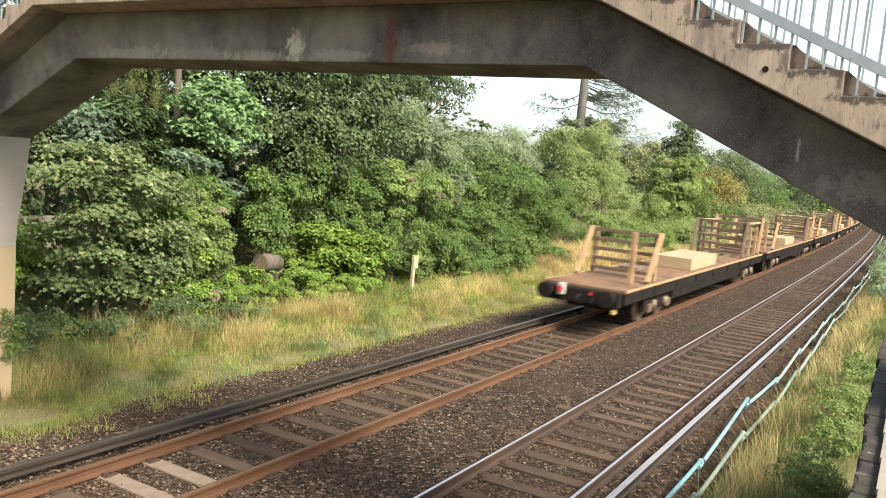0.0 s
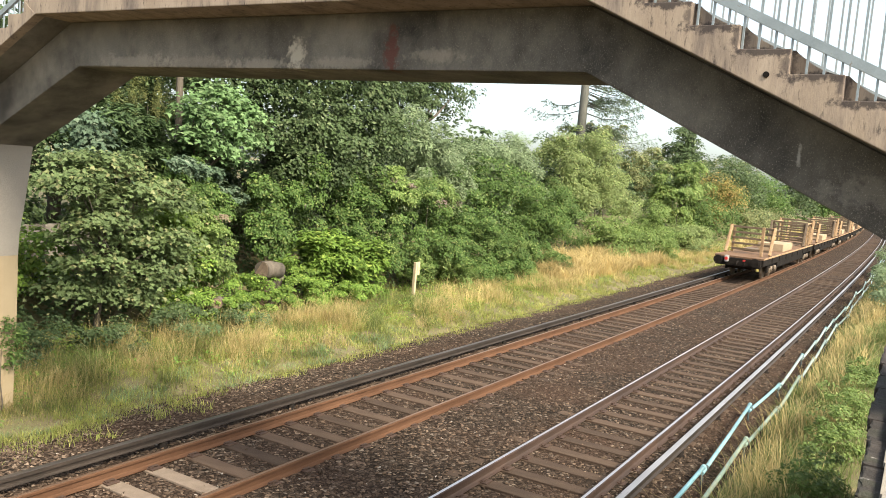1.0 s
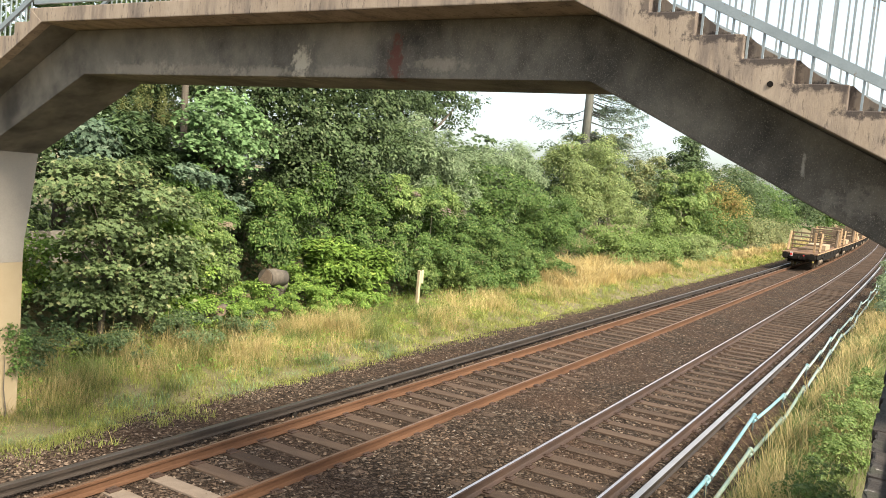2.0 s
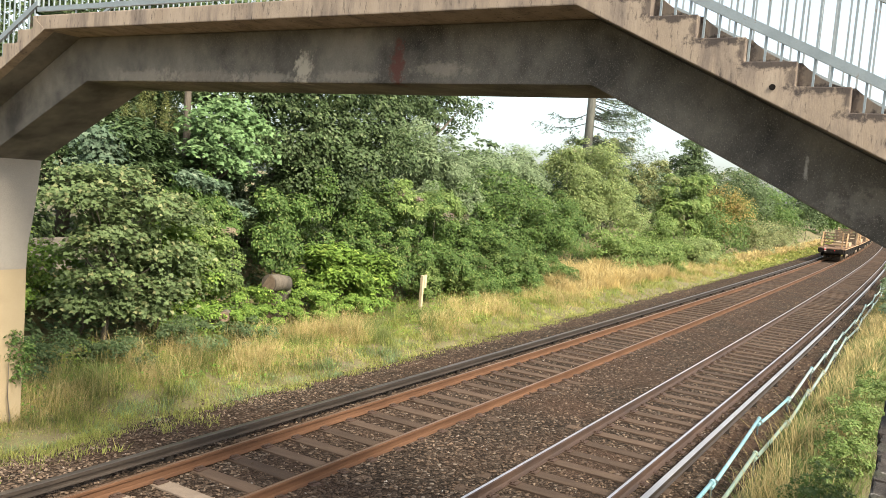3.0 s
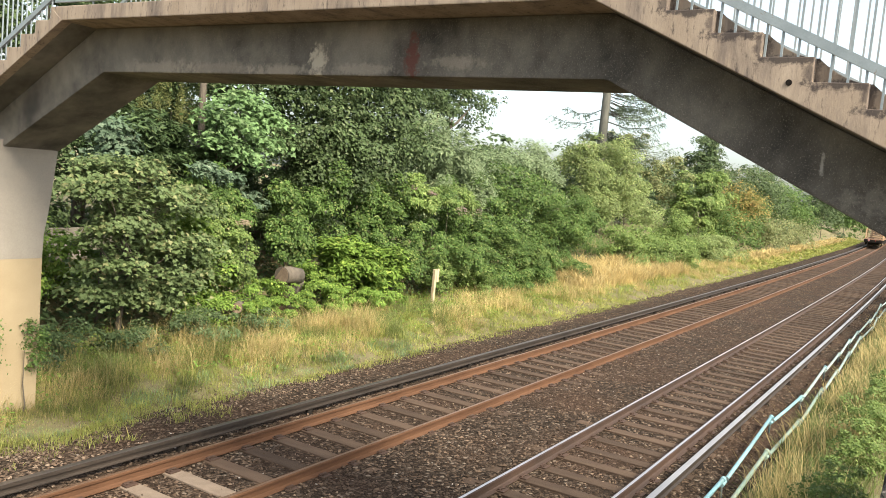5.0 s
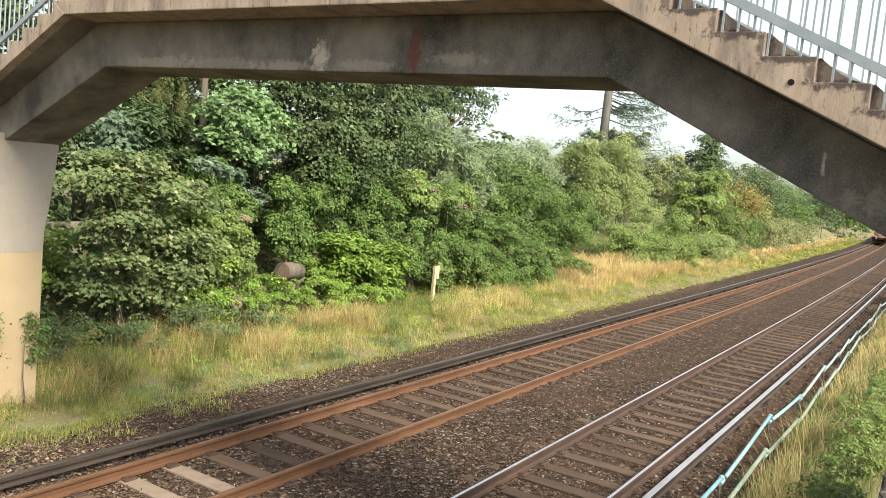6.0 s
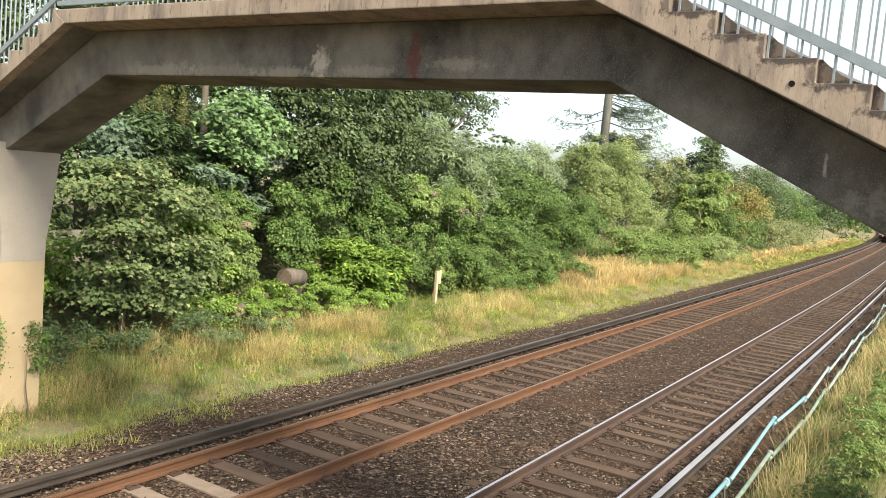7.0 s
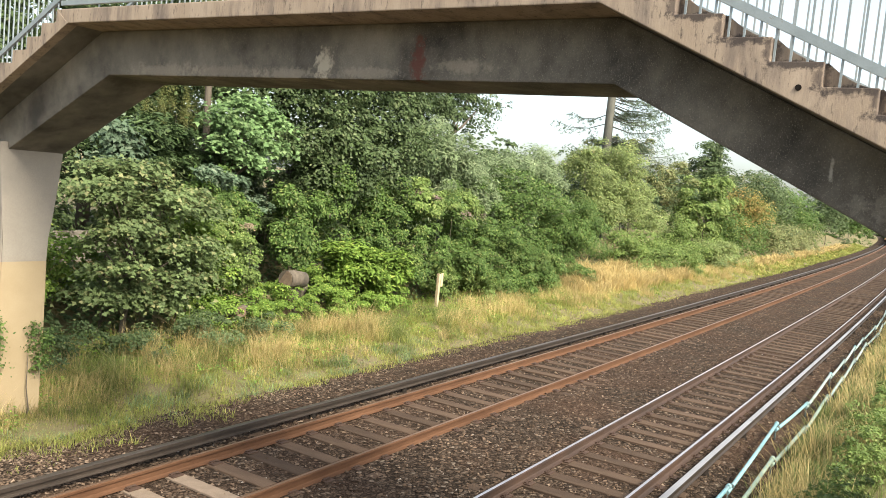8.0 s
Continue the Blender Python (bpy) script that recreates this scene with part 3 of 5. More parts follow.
    # railings
    for x in (XF0 + 0.07, XF1 - 0.07):
        for side, y0, rise, going, first in FLIGHTS:
            slope = rise / going
            L = 16 * going
            for h, hh in ((0.14, 0.075), (1.05, 0.05)):
                a, b = (y0, Z_DECK + h), (y0 + side * L, Z_DECK + h - slope * L)
                part("handrail" if h > 1 else "bottom_rail", prism_bm([a, (a[0], a[1] + hh), (b[0], b[1] + hh), b], x - 0.02, x + 0.02), M_GALV, br, "galvanised flat bar")
            k = int(L / 0.115)
            for i in range(k):
                d = 0.08 + i * 0.115
                y, z = y0 + side * d, Z_DECK - slope * d
                part("baluster", box_bm(x - 0.008, x + 0.008, y - 0.008, y + 0.008, z - 0.13, z + 1.06), M_GALV, br)
        for h, hh in ((0.06, 0.06), (1.05, 0.05)):
            part("handrail" if h > 1 else "bottom_rail", box_bm(x - 0.02, x + 0.02, Y_R, Y_L, Z_DECK + h, Z_DECK + h + hh), M_GALV, br, "galvanised flat bar")
        for i in range(int((Y_L - Y_R) / 0.115)):
            y = Y_R + 0.06 + i * 0.115
            part("baluster", box_bm(x - 0.008, x + 0.008, y - 0.008, y + 0.008, Z_DECK + (0.0 if i % 12 == 0 else 0.06), Z_DECK + 1.06), M_GALV, br)
    return br


build_bridge()


# ---- near side: wall and pipes ----
def build_wall():
    """A low retaining wall of cast blocks with a worn, uneven coping; its line runs a little askew to the tracks."""
    rng = random.Random(12)
    w = thing("retaining_wall", "dark mossy concrete retaining wall beside the bank", "wall", kind="structure")
    for i in range(21):
        x = -2.0 + i * 0.6
        e = 0.10 + 0.015 * x
        part("wall_block", box_bm(x + 0.004, x + 0.596, e - 0.22, e - 0.03, 0.0, 2.52, 0.012), M_WALL, w)
        j = rng.uniform(-0.02, 0.012)
        bm = box_bm(x + 0.003, x + 0.597, e - 0.30, e + j, 2.522, 2.62 + rng.uniform(-0.01, 0.008), 0.015)
        bmesh.ops.subdivide_edges(bm, edges=[q for q in bm.edges if q.calc_length() > 0.3], cuts=7, use_grid_fill=True)
        for v in bm.verts:
            v.co += Vector((0, rng.uniform(-0.010, 0.006), rng.uniform(-0.006, 0.004)))
        part("coping", bm, M_WALL, w)
        part("edge_strip", box_bm(x + 0.0, x + 0.6, e - 0.30, e - 0.12, 2.63, 2.66, 0.004), M_PIER, w, "pale worn strip")


build_wall()


def build_pipe(joints, material, label, seed, z_low, z_high):
    """Lengths of plastic pipe, each with its far end propped up and lapping over the next."""
    rng = random.Random(seed)
    pipe = thing("cable_pipe", label, "pipe", "plastic pipes along the line")
    joints = list(joints)
    while joints[-1][0] < 120:
        x, y = joints[-1]
        joints.append((x + rng.uniform(2.7, 4.4), joints[0][1] + rng.uniform(-0.08, 0.08)))
    for k, ((xa, ya), (xb, yb)) in enumerate(zip(joints, joints[1:])):
        ya, yb = ya + float(bend(xa)), yb + float(bend(xb))
        za, zb = (z_low, z_high) if k % 2 == 0 else (z_low + 0.02, z_low + 0.05)
        a, b = Vector((xa - 0.2, ya - 0.02, za)), Vector((xb, yb, zb))
        # Lengths that start beyond x = 18 take the paler plastic.
        length = part("pipe_length", tube_bm([a, a.lerp(b, 0.5) - Vector((0, 0, 0.015)), b], [0.031] * 3, 12), M_PIPEPALE if a.x > 18 else material, pipe)
        for f in (0.06, 0.985):
            c, w = a.lerp(b, f), (b - a).normalized() * 0.045
            part("clamp", tube_bm([c - w, c + w], [0.041] * 2, 12), M_CLAMP if f < 0.5 else material, length)
        part("pipe_stand", tube_bm([b - Vector((0.1, 0, 0.5)), b - Vector((0.1, 0, 0.03))], [0.018] * 2, 6), M_CLAMP, pipe)


build_pipe([(4.5, 2.42), (8.6, 2.5), (12.5, 2.46), (16.8, 2.57), (19.5, 2.42), (23.6, 2.45), (26.7, 2.45), (29.6, 2.46)], M_PIPE, "pale blue plastic pipe laid beside the near track", 1, -0.06, 0.05)
build_pipe([(4.0, 2.2), (7.4, 2.15), (11.0, 2.19), (14.4, 2.2), (17.2, 2.12), (20.6, 2.15), (23.7, 2.17), (27.0, 2.21)], M_PIPE2, "pale green plastic pipe laid beside the near track", 2, -0.06, 0.03)


# ---- train ----
DECK_Z, HALF = 1.20, 1.18
WAGON, PITCH = 21.6, 22.85
SPEED, REAR0 = 21.33, 20.8


def wagon_at(x):
    """Pose of a wagon whose rear end is at x along the line."""
    ya, yb = 7.775 + float(bend(x + 3)), 7.775 + float(bend(x + WAGON - 3))
    return pose(x, ya - 3 * (yb - ya) / (WAGON - 6), 0, 0, 0, math.degrees(math.atan2(yb - ya, WAGON - 6)))


def bar(a, b, w):
    """A square bar between two points."""
    bm = bmesh.new()
    a, b = Vector(a), Vector(b)
    d = (b - a).normalized()
    s = d.cross(Vector((0, 1, 0))).normalized()
    u = s.cross(d)
    ends = [[bm.verts.new(c + (s * i + u * k) * w / 2) for i, k in ((-1, -1), (1, -1), (1, 1), (-1, 1))] for c in (a, b)]
    for k in range(4):
        bm.faces.new((ends[0][k], ends[0][(k + 1) % 4], ends[1][(k + 1) % 4], ends[1][k]))
    bm.faces.new(ends[0][::-1])
    bm.faces.new(ends[1])
    bmesh.ops.recalc_face_normals(bm, faces=bm.faces)
    bmesh.ops.bevel(bm, geom=list(bm.edges), offset=w * 0.08, segments=1, affect="EDGES")
    return bm


def end_frame(parent, x, lean, mat, rails=5, top=1.6, rail_mat=None):
    """A rack across the deck: two posts with raking braces and timber rails between."""
    for s in (-1, 1):
        y = s * (HALF - 0.22)
        part("stanchion", box_bm(x - 0.07, x + 0.07, y - 0.06, y + 0.06, DECK_Z + 0.002, DECK_Z + top, 0.01), mat, parent)
        part("brace", bar((x - lean, y + s * 0.135, DECK_Z + 0.05), (x - 0.06, y + s * 0.135, DECK_Z + top - 0.02), 0.13), mat, parent)
    for i in range(rails):
        z = DECK_Z + 0.20 + i * (top - 0.28) / (rails - 1)
        part("cross_rail", box_bm(x - 0.125, x - 0.072, -HALF + 0.16, HALF - 0.16, z - 0.055, z + 0.055, 0.01), rail_mat or mat, parent)


def build_wagon(last):
    w = thing("flat_wagon", "rust-brown bogie flat wagon with tan steel stanchions", "railway wagon", "wagons of the train")
    part("deck", box_bm(0.25, WAGON, -HALF, HALF, DECK_Z - 0.09, DECK_Z, 0.015), M_DECK, w, "rust-brown steel deck")
    for s in (-1, 1):
        y = s * (HALF - 0.06)
        part("solebar", prism_bm([(y - 0.05, DECK_Z - 0.09), (y + 0.05, DECK_Z - 0.09), (y + 0.05, DECK_Z - 0.40), (y - 0.05, DECK_Z - 0.40)], 0.3, WAGON - 0.05, 0.01), M_UNDER, w)
        # Deep black plates stand in for the shade below the deck between bogies.
        part("truss_plate", prism_bm([(y - 0.03, DECK_Z - 0.38), (y + 0.03, DECK_Z - 0.38), (y + 0.03, DECK_Z - 0.68), (y - 0.03, DECK_Z - 0.68)], 5.2, WAGON - 5.2, 0.01), M_UNDER, w)
        for x in np.arange(3, WAGON - 2, 2.6):
            part("stake_pocket", box_bm(x - 0.07, x + 0.07, s * HALF - 0.02, s * HALF + 0.05, DECK_Z - 0.34, DECK_Z - 0.06, 0.01), M_UNDER, w)
    # Underframe box, widened and lowered so its bulk shades the space underneath.
    part("underframe", box_bm(0.6, WAGON - 0.4, -0.62, 0.62, 0.56, DECK_Z - 0.1, 0.02), M_UNDER, w)
    for x in (0.12, WAGON - 0.12):
        part("headstock", box_bm(x - 0.13, x + 0.13, -1.08, 1.08, DECK_Z - 0.48, DECK_Z - 0.092, 0.02), M_UNDER, w)
        for s in (-1, 1):
            d = -1 if x < 1 else 1
            b = part("buffer", tube_bm([(x + d * 0.1, s * 0.87, 1.0), (x + d * 0.32, s * 0.87, 1.0), (x + d * 0.33, s * 0.87, 1.0), (x + d * 0.55, s * 0.87, 1.0), (x + d * 0.56, s * 0.87, 1.0), (x + d * 0.61, s * 0.87, 1.0)], [0.15, 0.15, 0.10, 0.10, 0.22, 0.21], 14), M_UNDER, w)
    for bx in (4.0, WAGON - 2.9):
        for s in (-1, 1):
            part("bogie_frame", prism_bm([(s * 1.0 - 0.06, 0.35), (s * 1.0 + 0.06, 0.35), (s * 1.0 + 0.06, 0.72), (s * 1.0 - 0.06, 0.72)], bx - 1.5, bx + 1.5, 0.03), M_UNDER, w)
            for dx in (-1.0, 1.0):
                part("axlebox", box_bm(bx + dx - 0.14, bx + dx + 0.14, s * 1.06 - 0.06, s * 1.06 + 0.08, 0.32, 0.58, 0.03), M_WHEEL, w)
                part("wheel", tube_bm([(bx + dx, s * 0.68, 0.43), (bx + dx, s * 0.71, 0.43), (bx + dx, s * 0.72, 0.43), (bx + dx, s * 0.81, 0.43)], [0.46, 0.46, 0.43, 0.425], 24), M_WHEEL, w, "worn steel wheel")
                part("spring", tube_bm([(bx + dx * 0.6, s * 1.08, 0.36), (bx + dx * 0.6, s * 1.08, 0.66)], [0.09, 0.09], 10), M_WHEEL, w)
        part("axle", tube_bm([(bx - 1, -0.7, 0.43), (bx - 1, 0.7, 0.43)], [0.07, 0.07], 8), M_WHEEL, w)
        part("axle", tube_bm([(bx + 1, -0.7, 0.43), (bx + 1, 0.7, 0.43)], [0.07, 0.07], 8), M_WHEEL, w)
    end_frame(w, 3.5, 1.1, M_STANCHION, 5, 1.46, M_STANCHION_DARK)
    part("stanchion", box_bm(1.75, 1.89, -HALF + 0.34, -HALF + 0.48, DECK_Z + 0.002, DECK_Z + 1.5, 0.012), M_STANCHION, w)
    end_frame(w, 17.3, 0.7, M_STANCHION_DARK, 5, 1.6)
    end_frame(w, 21.3, 0.8, M_STANCHION, 5, 1.75, M_STANCHION_DARK)
    for x in (18.5, 20.0):
        for s in (-1, 1):
            part("stanchion", box_bm(x - 0.06, x + 0.06, s * (HALF - 0.16) - 0.06, s * (HALF - 0.16) + 0.06, DECK_Z + 0.002, DECK_Z + 1.35, 0.01), M_STANCHION if s < 0 else M_STANCHION_DARK, w)
    for s in (-1, 1):
        for z in (0.45, 0.85):
            part("side_rail", box_bm(17.4, 20.6, s * (HALF - 0.22) - 0.03, s * (HALF - 0.22) + 0.03, DECK_Z + z - 0.04, DECK_Z + z + 0.04, 0.008), M_STANCHION_DARK, w)
        part("side_rail", box_bm(17.4, 21.2, s * (HALF - 0.22) - 0.04, s * (HALF - 0.22) + 0.04, DECK_Z + 1.48, DECK_Z + 1.56, 0.008), M_STANCHION, w)
        part("deck_edge", box_bm(0.3, WAGON - 0.02, s * HALF - 0.02, s * HALF + 0.012, DECK_Z - 0.06, DECK_Z + 0.012, 0.004), M_STANCHION, w, "worn tan edge angle")
    for y in (-0.5, 0.0, 0.45):
        part("deck_bearer", box_bm(12.4, 20.4, y - 0.06, y + 0.06, DECK_Z + 0.002, DECK_Z + 0.10, 0.01), M_STANCHION_DARK, w)
    part("packing_block", box_bm(8.1, 12.1, -0.97, 0.42, DECK_Z + 0.004, DECK_Z + 0.43, 0.02), M_TIMBER, w, "pale timber packing block")
    part("chock", box_bm(5.2, 6.6, 0.1, 0.7, DECK_Z + 0.004, DECK_Z + 0.16, 0.03), M_STANCHION_DARK, w)
    if last:
        lamp = part("tail_lamp", box_bm(-0.16, -0.02, 0.43, 0.61, 0.90, 1.22, 0.02), M_LAMPWHITE, w, "white tail lamp box")
        part("step_plate", box_bm(-0.03, 0.12, -1.02, -0.90, 0.56, 0.68, 0.02), M_YELLOW, w, "yellow painted step plate")
        part("coupling_hook", tube_bm([(-0.02, 0, 0.95), (-0.25, 0, 0.93), (-0.33, 0, 0.80)], [0.05, 0.045, 0.04], 8), M_UNDER, w)
        part("brake_hose", tube_bm([(-0.03, -0.35, 0.9), (-0.2, -0.35, 0.8), (-0.2, -0.33, 0.5)], [0.03, 0.03, 0.03], 8), M_UNDER, w)
        part("reflector", tube_bm([(-0.016, -0.30, 1.02), (-0.03, -0.30, 1.02)], [0.05, 0.05], 12), M_LAMPRED, w, "small red reflector")
        part("lens", tube_bm([(-0.165, 0.52, 1.06), (-0.19, 0.52, 1.06)], [0.085, 0.08], 14), M_LAMPRED, lamp, "red lens")
    return w


LAST_WAGON = build_wagon(True)
FIRST_COPY = build_wagon(False)
WAGONS = [LAST_WAGON, FIRST_COPY] + [copy_thing(FIRST_COPY, pose(0, 0, 0)) for _ in range(7)]


# ---- plants ----
LOBES = ((0.0, 0.28), (0.55, 0.66), (0.95, 0.42), (1.45, 0.88), (1.98, 0.48), (2.6, 0.58), (math.pi, 1.0))


def leaves(points, out, size, rng, spread=0.32, length=1.0, droop=0.35, flat=0.5, lobed=False):
    """Leaves at the points, folded or lobed; out is the way each looks, flat how far they lie level."""
    n = len(points)
    nrm = out * (1.1 - flat) + np.array([0, 0, 0.25 + flat]) + rng.normal(0, spread, (n, 3))
    nrm /= np.linalg.norm(nrm, axis=1)[:, None] + 1e-9
    t = rng.normal(0, 0.8, (n, 3)) + out * 0.8 - np.array([0, 0, droop])
    t -= nrm * (t * nrm).sum(1)[:, None]
    t /= np.linalg.norm(t, axis=1)[:, None] + 1e-9
    b = np.cross(nrm, t)
    s = (size * rng.uniform(0.6, 1.25, n))[:, None]
    if lobed:
        rim = [(math.cos(math.pi - a) * r * 0.55, math.sin(a) * r * 0.62) for a, r in LOBES]
        rim = rim + [(u, -w) for u, w in rim[-2:0:-1]]
        k = len(rim)
        V = np.stack([points + t * s * 0.0 - nrm * s * 0.05] + [points + t * s * u + b * s * w - nrm * s * 0.25 * (u * u + w * w) for u, w in rim], 1).reshape(-1, 3)
        q = np.arange(n)[:, None, None] * (k + 1)
        F = (q + np.array([(0, 1 + i, 1 + (i + 1) % k) for i in range(k)])[None]).reshape(-1, 3)
        return V, F
    base, tip = points - t * s * 0.5 * length, points + t * s * 0.5 * length
    fold = nrm * s * 0.12
    left, right = points - b * s * 0.34 + fold, points + b * s * 0.34 + fold
    V = np.stack([base, left, tip, right], 1).reshape(-1, 3)
    k = np.arange(n)[:, None] * 4
    F = np.concatenate([k + np.array([0, 2, 1]), k + np.array([0, 3, 2])])
    return V, F


def crown_points(blobs, n, rng, clump=0.3, per=26, bottom=-0.55, thick=0.45, dome=True):
    """Points in domed sprays over the outside of the blobs (x, y, z, rx, ry, rz), and the way each looks."""
    B = np.asarray(blobs, float)
    per, clump = (per * 5, clump * 1.6) if dome else (per, clump)
    area = (B[:, 3] * B[:, 4] + B[:, 3] * B[:, 5] + B[:, 4] * B[:, 5])
    m = max(n // per, 1)
    which = rng.choice(len(B), m, p=area / area.sum())
    d = rng.normal(0, 1, (m, 3))
    d /= np.linalg.norm(d, axis=1)[:, None]
    d[:, 2] = np.where(d[:, 2] < bottom, -d[:, 2], d[:, 2])
    lump = np.array([noise.noise(Vector((float(v[0]) * 2.3 + k * 7.1, float(v[1]) * 2.3, float(v[2]) * 2.3))) for v, k in zip(d, which)])
    r = (rng.uniform(0.78, 0.98, m) + 0.85 * lump)[:, None]
    r = np.where(rng.random(m)[:, None] < 0.12, r * 1.25, r)
    c = B[which, :3] + d * B[which, 3:6] * r
    cs = clump * rng.uniform(0.5, 1.6, m)
    if dome:
        v = rng.normal(0, 1, (m * per, 3)) + np.repeat(d, per, 0) * 0.7
        v /= np.linalg.norm(v, axis=1)[:, None]
        v[:, 2] = np.where((v[:, 2] < 0) & (rng.random(m * per) < 0.6), -v[:, 2], v[:, 2])
        shell = (rng.uniform(0.75, 1.05, m * per) + rng.normal(0, 0.12, m * per)) * np.repeat(cs, per)
        return np.repeat(c, per, 0) + v * shell[:, None] * np.array([1, 1, 0.45 + 0.5 * min(thick, 1)]), v + 0.3 * np.repeat(d, per, 0)
    off = rng.normal(0, 1, (m * per, 3)) * np.repeat(cs, per)[:, None] * np.array([1, 1, thick])
    off[:, 2] -= 0.35 * np.repeat(cs, per) * (off[:, 0] ** 2 + off[:, 1] ** 2) / (np.repeat(cs, per) ** 2 + 1e-6) * 0.5
    return np.repeat(c, per, 0) + off, np.repeat(d, per, 0)


def plant(name, label, category, blobs, n, size, material, seed, clump=0.3, trunk=None, group="", length=1.0, per=26, bottom=-0.55, droop=0.35, flat=0.3, lobed=False, thick=0.45, limbs=8, dome=True):
    """A tree or bush: trunk with limbs, and a crown of many leaves."""
    rng = np.random.default_rng(seed)
    B = np.asarray(blobs, float)
    x, y = trunk[:2] if trunk else B[:, :2].mean(0)
    z = float(ground_height(x, y)) - 0.1
    ob = thing(name, label, category, group, at=(x, y, z))
    o = np.array([x, y, z])
    pts, d = crown_points(B, n, rng, clump, per, bottom, thick, dome and not lobed)
    gz = ground_height(pts[:, 0], pts[:, 1])
    low = pts[:, 2] < gz + 0.03
    pts[low, 2] = gz[low] + rng.uniform(0.03, 0.35, low.sum())
    d = 0.75 * d + np.array([-0.1, -0.33, 0.1])
    V, F = leaves(pts - o, d, size, rng, length=length, droop=droop, flat=flat, lobed=lobed)
    hang("crown", tri_mesh("crown", V, F), material, ob)
    low = category in ("thicket", "undergrowth", "sapling", "shrub", "blossom", "ivy")
    limbs = 0 if low else limbs
    rad = trunk[2] if trunk else (0.012 if low else 0.05)
    bm = bmesh.new()
    top = B[:, :3].mean(0) - o
    r = random.Random(seed)
    mid = Vector((top[0] * 0.3, top[1] * 0.3, top[2] * 0.5))
    tube_bm([(0, 0, -0.1), (0.05, 0.0, top[2] * 0.2), mid, Vector(top)], [rad * 1.25, rad, rad * 0.75, rad * 0.35], 8, bm)
    part("trunk", bm, M_BARK, ob, "grey-brown bark")
    for b in B[:limbs]:
        e = Vector(b[:3] - o)
        s = mid.lerp(Vector(top), r.uniform(0, 0.6))
        m = s.lerp(e, 0.5) + Vector((r.uniform(-0.2, 0.2), r.uniform(-0.2, 0.2), -0.15))
        part("limb", tube_bm([s, m, e], [rad * 0.5, rad * 0.35, rad * 0.12], 6), M_BARK, ob)
    return ob


def blobs_in(rng, n, lo, hi, r):
    return [(rng.uniform(lo[0], hi[0]), rng.uniform(lo[1], hi[1]), rng.uniform(lo[2], hi[2]), *(rng.uniform(r[0], r[1]) for _ in range(3))) for _ in range(n)]


def s_blobs(blobs):
    """Blobs whose y counts from the line, swung with it."""
    return [(b[0], b[1] + float(bend(b[0])), *b[2:]) for b in blobs]


R = random.Random(7)
# maple bush by the pier: airy layers on thin stems
SPRAYS = []
for k in range(58):
    a, u, h = R.uniform(0, 2 * math.pi), R.random() ** 0.5, R.uniform(-1, 1)
    w = math.sqrt(1 - 0.75 * h * h)
    SPRAYS.append((11.05 + 1.85 * u * w * math.cos(a) - 0.25 * h, 14.55 + 0.75 * u * w * math.sin(a), 2.3 + 1.5 * h, 0.42, 0.36, 0.16))
SPRAYS += [(9.6, 14.5, 3.2, 0.4, 0.35, 0.15), (12.6, 14.4, 2.9, 0.35, 0.35, 0.15), (13.0, 14.5, 2.0, 0.35, 0.3, 0.2), (12.9, 14.5, 1.4, 0.35, 0.3, 0.2)]
plant("maple_bush", "dense maple bush with drooping broad leaves on the verge", "bush", SPRAYS,
      17000, 0.122, L_MAPLE, 11, 0.17, (10.9, 14.8, 0.06), flat=0.4, droop=0.9, lobed=True, per=22, thick=0.3, bottom=-0.3, limbs=30)
plant("maple_sapling", "blue-green maple sapling with hanging leaves behind the bush", "sapling",
      [(10.75, 15.2, 4.45, 0.3, 0.25, 0.3), (10.9, 15.2, 4.05, 0.35, 0.25, 0.3), (11.05, 15.2, 3.6, 0.35, 0.25, 0.3), (10.6, 15.2, 3.7, 0.3, 0.25, 0.25)],
      1500, 0.14, L_BLUISH, 25, 0.13, (10.8, 15.4, 0.03), flat=0.1, droop=1.2, lobed=True, per=16, thick=0.7)
plant("young_shrub", "reddish yellow young shoots above the maple bush", "shrub",
      [(11.7, 14.9, 3.55, 0.3, 0.3, 0.16), (12.6, 14.6, 3.1, 0.4, 0.3, 0.2), (12.2, 14.5, 3.25, 0.3, 0.3, 0.15)], 600, 0.095, L_OLIVE, 26, 0.12, lobed=True, per=16, flat=0.5)
plant("low_shrub", "low dark green groundcover below the maple bush", "shrub",
      [(8.7 + i * 0.6, 13.65 + 0.2 * math.sin(i * 2), 0.2 + 0.08 * math.sin(i * 1.3), 0.6, 0.45, 0.36) for i in range(10)], 9000, 0.065, L_DARK, 18, 0.12)
plant("yellow_shrub", "yellow-green shrub showing behind the maple bush", "shrub",
      [(9.0, 16.4, 0.9, 1.0, 0.6, 0.8), (10.4, 16.6, 1.2, 1.0, 0.6, 0.9), (13.3, 15.3, 1.9, 0.5, 0.4, 0.7), (13.4, 15.2, 1.1, 0.6, 0.5, 0.6), (8.7, 15.0, 1.0, 0.5, 0.4, 0.5)], 9000, 0.11, L_NETTLE, 19, 0.2)
plant("nettle_clump", "bright green shrub with buff seed heads beside the hollow", "shrub",
      [(13.8, 15.0, 2.35, 0.42, 0.35, 0.4), (14.25, 14.95, 1.95, 0.42, 0.35, 0.4), (14.1, 14.8, 1.3, 0.5, 0.35, 0.4)], 7500, 0.085, L_LIME, 27, 0.13)
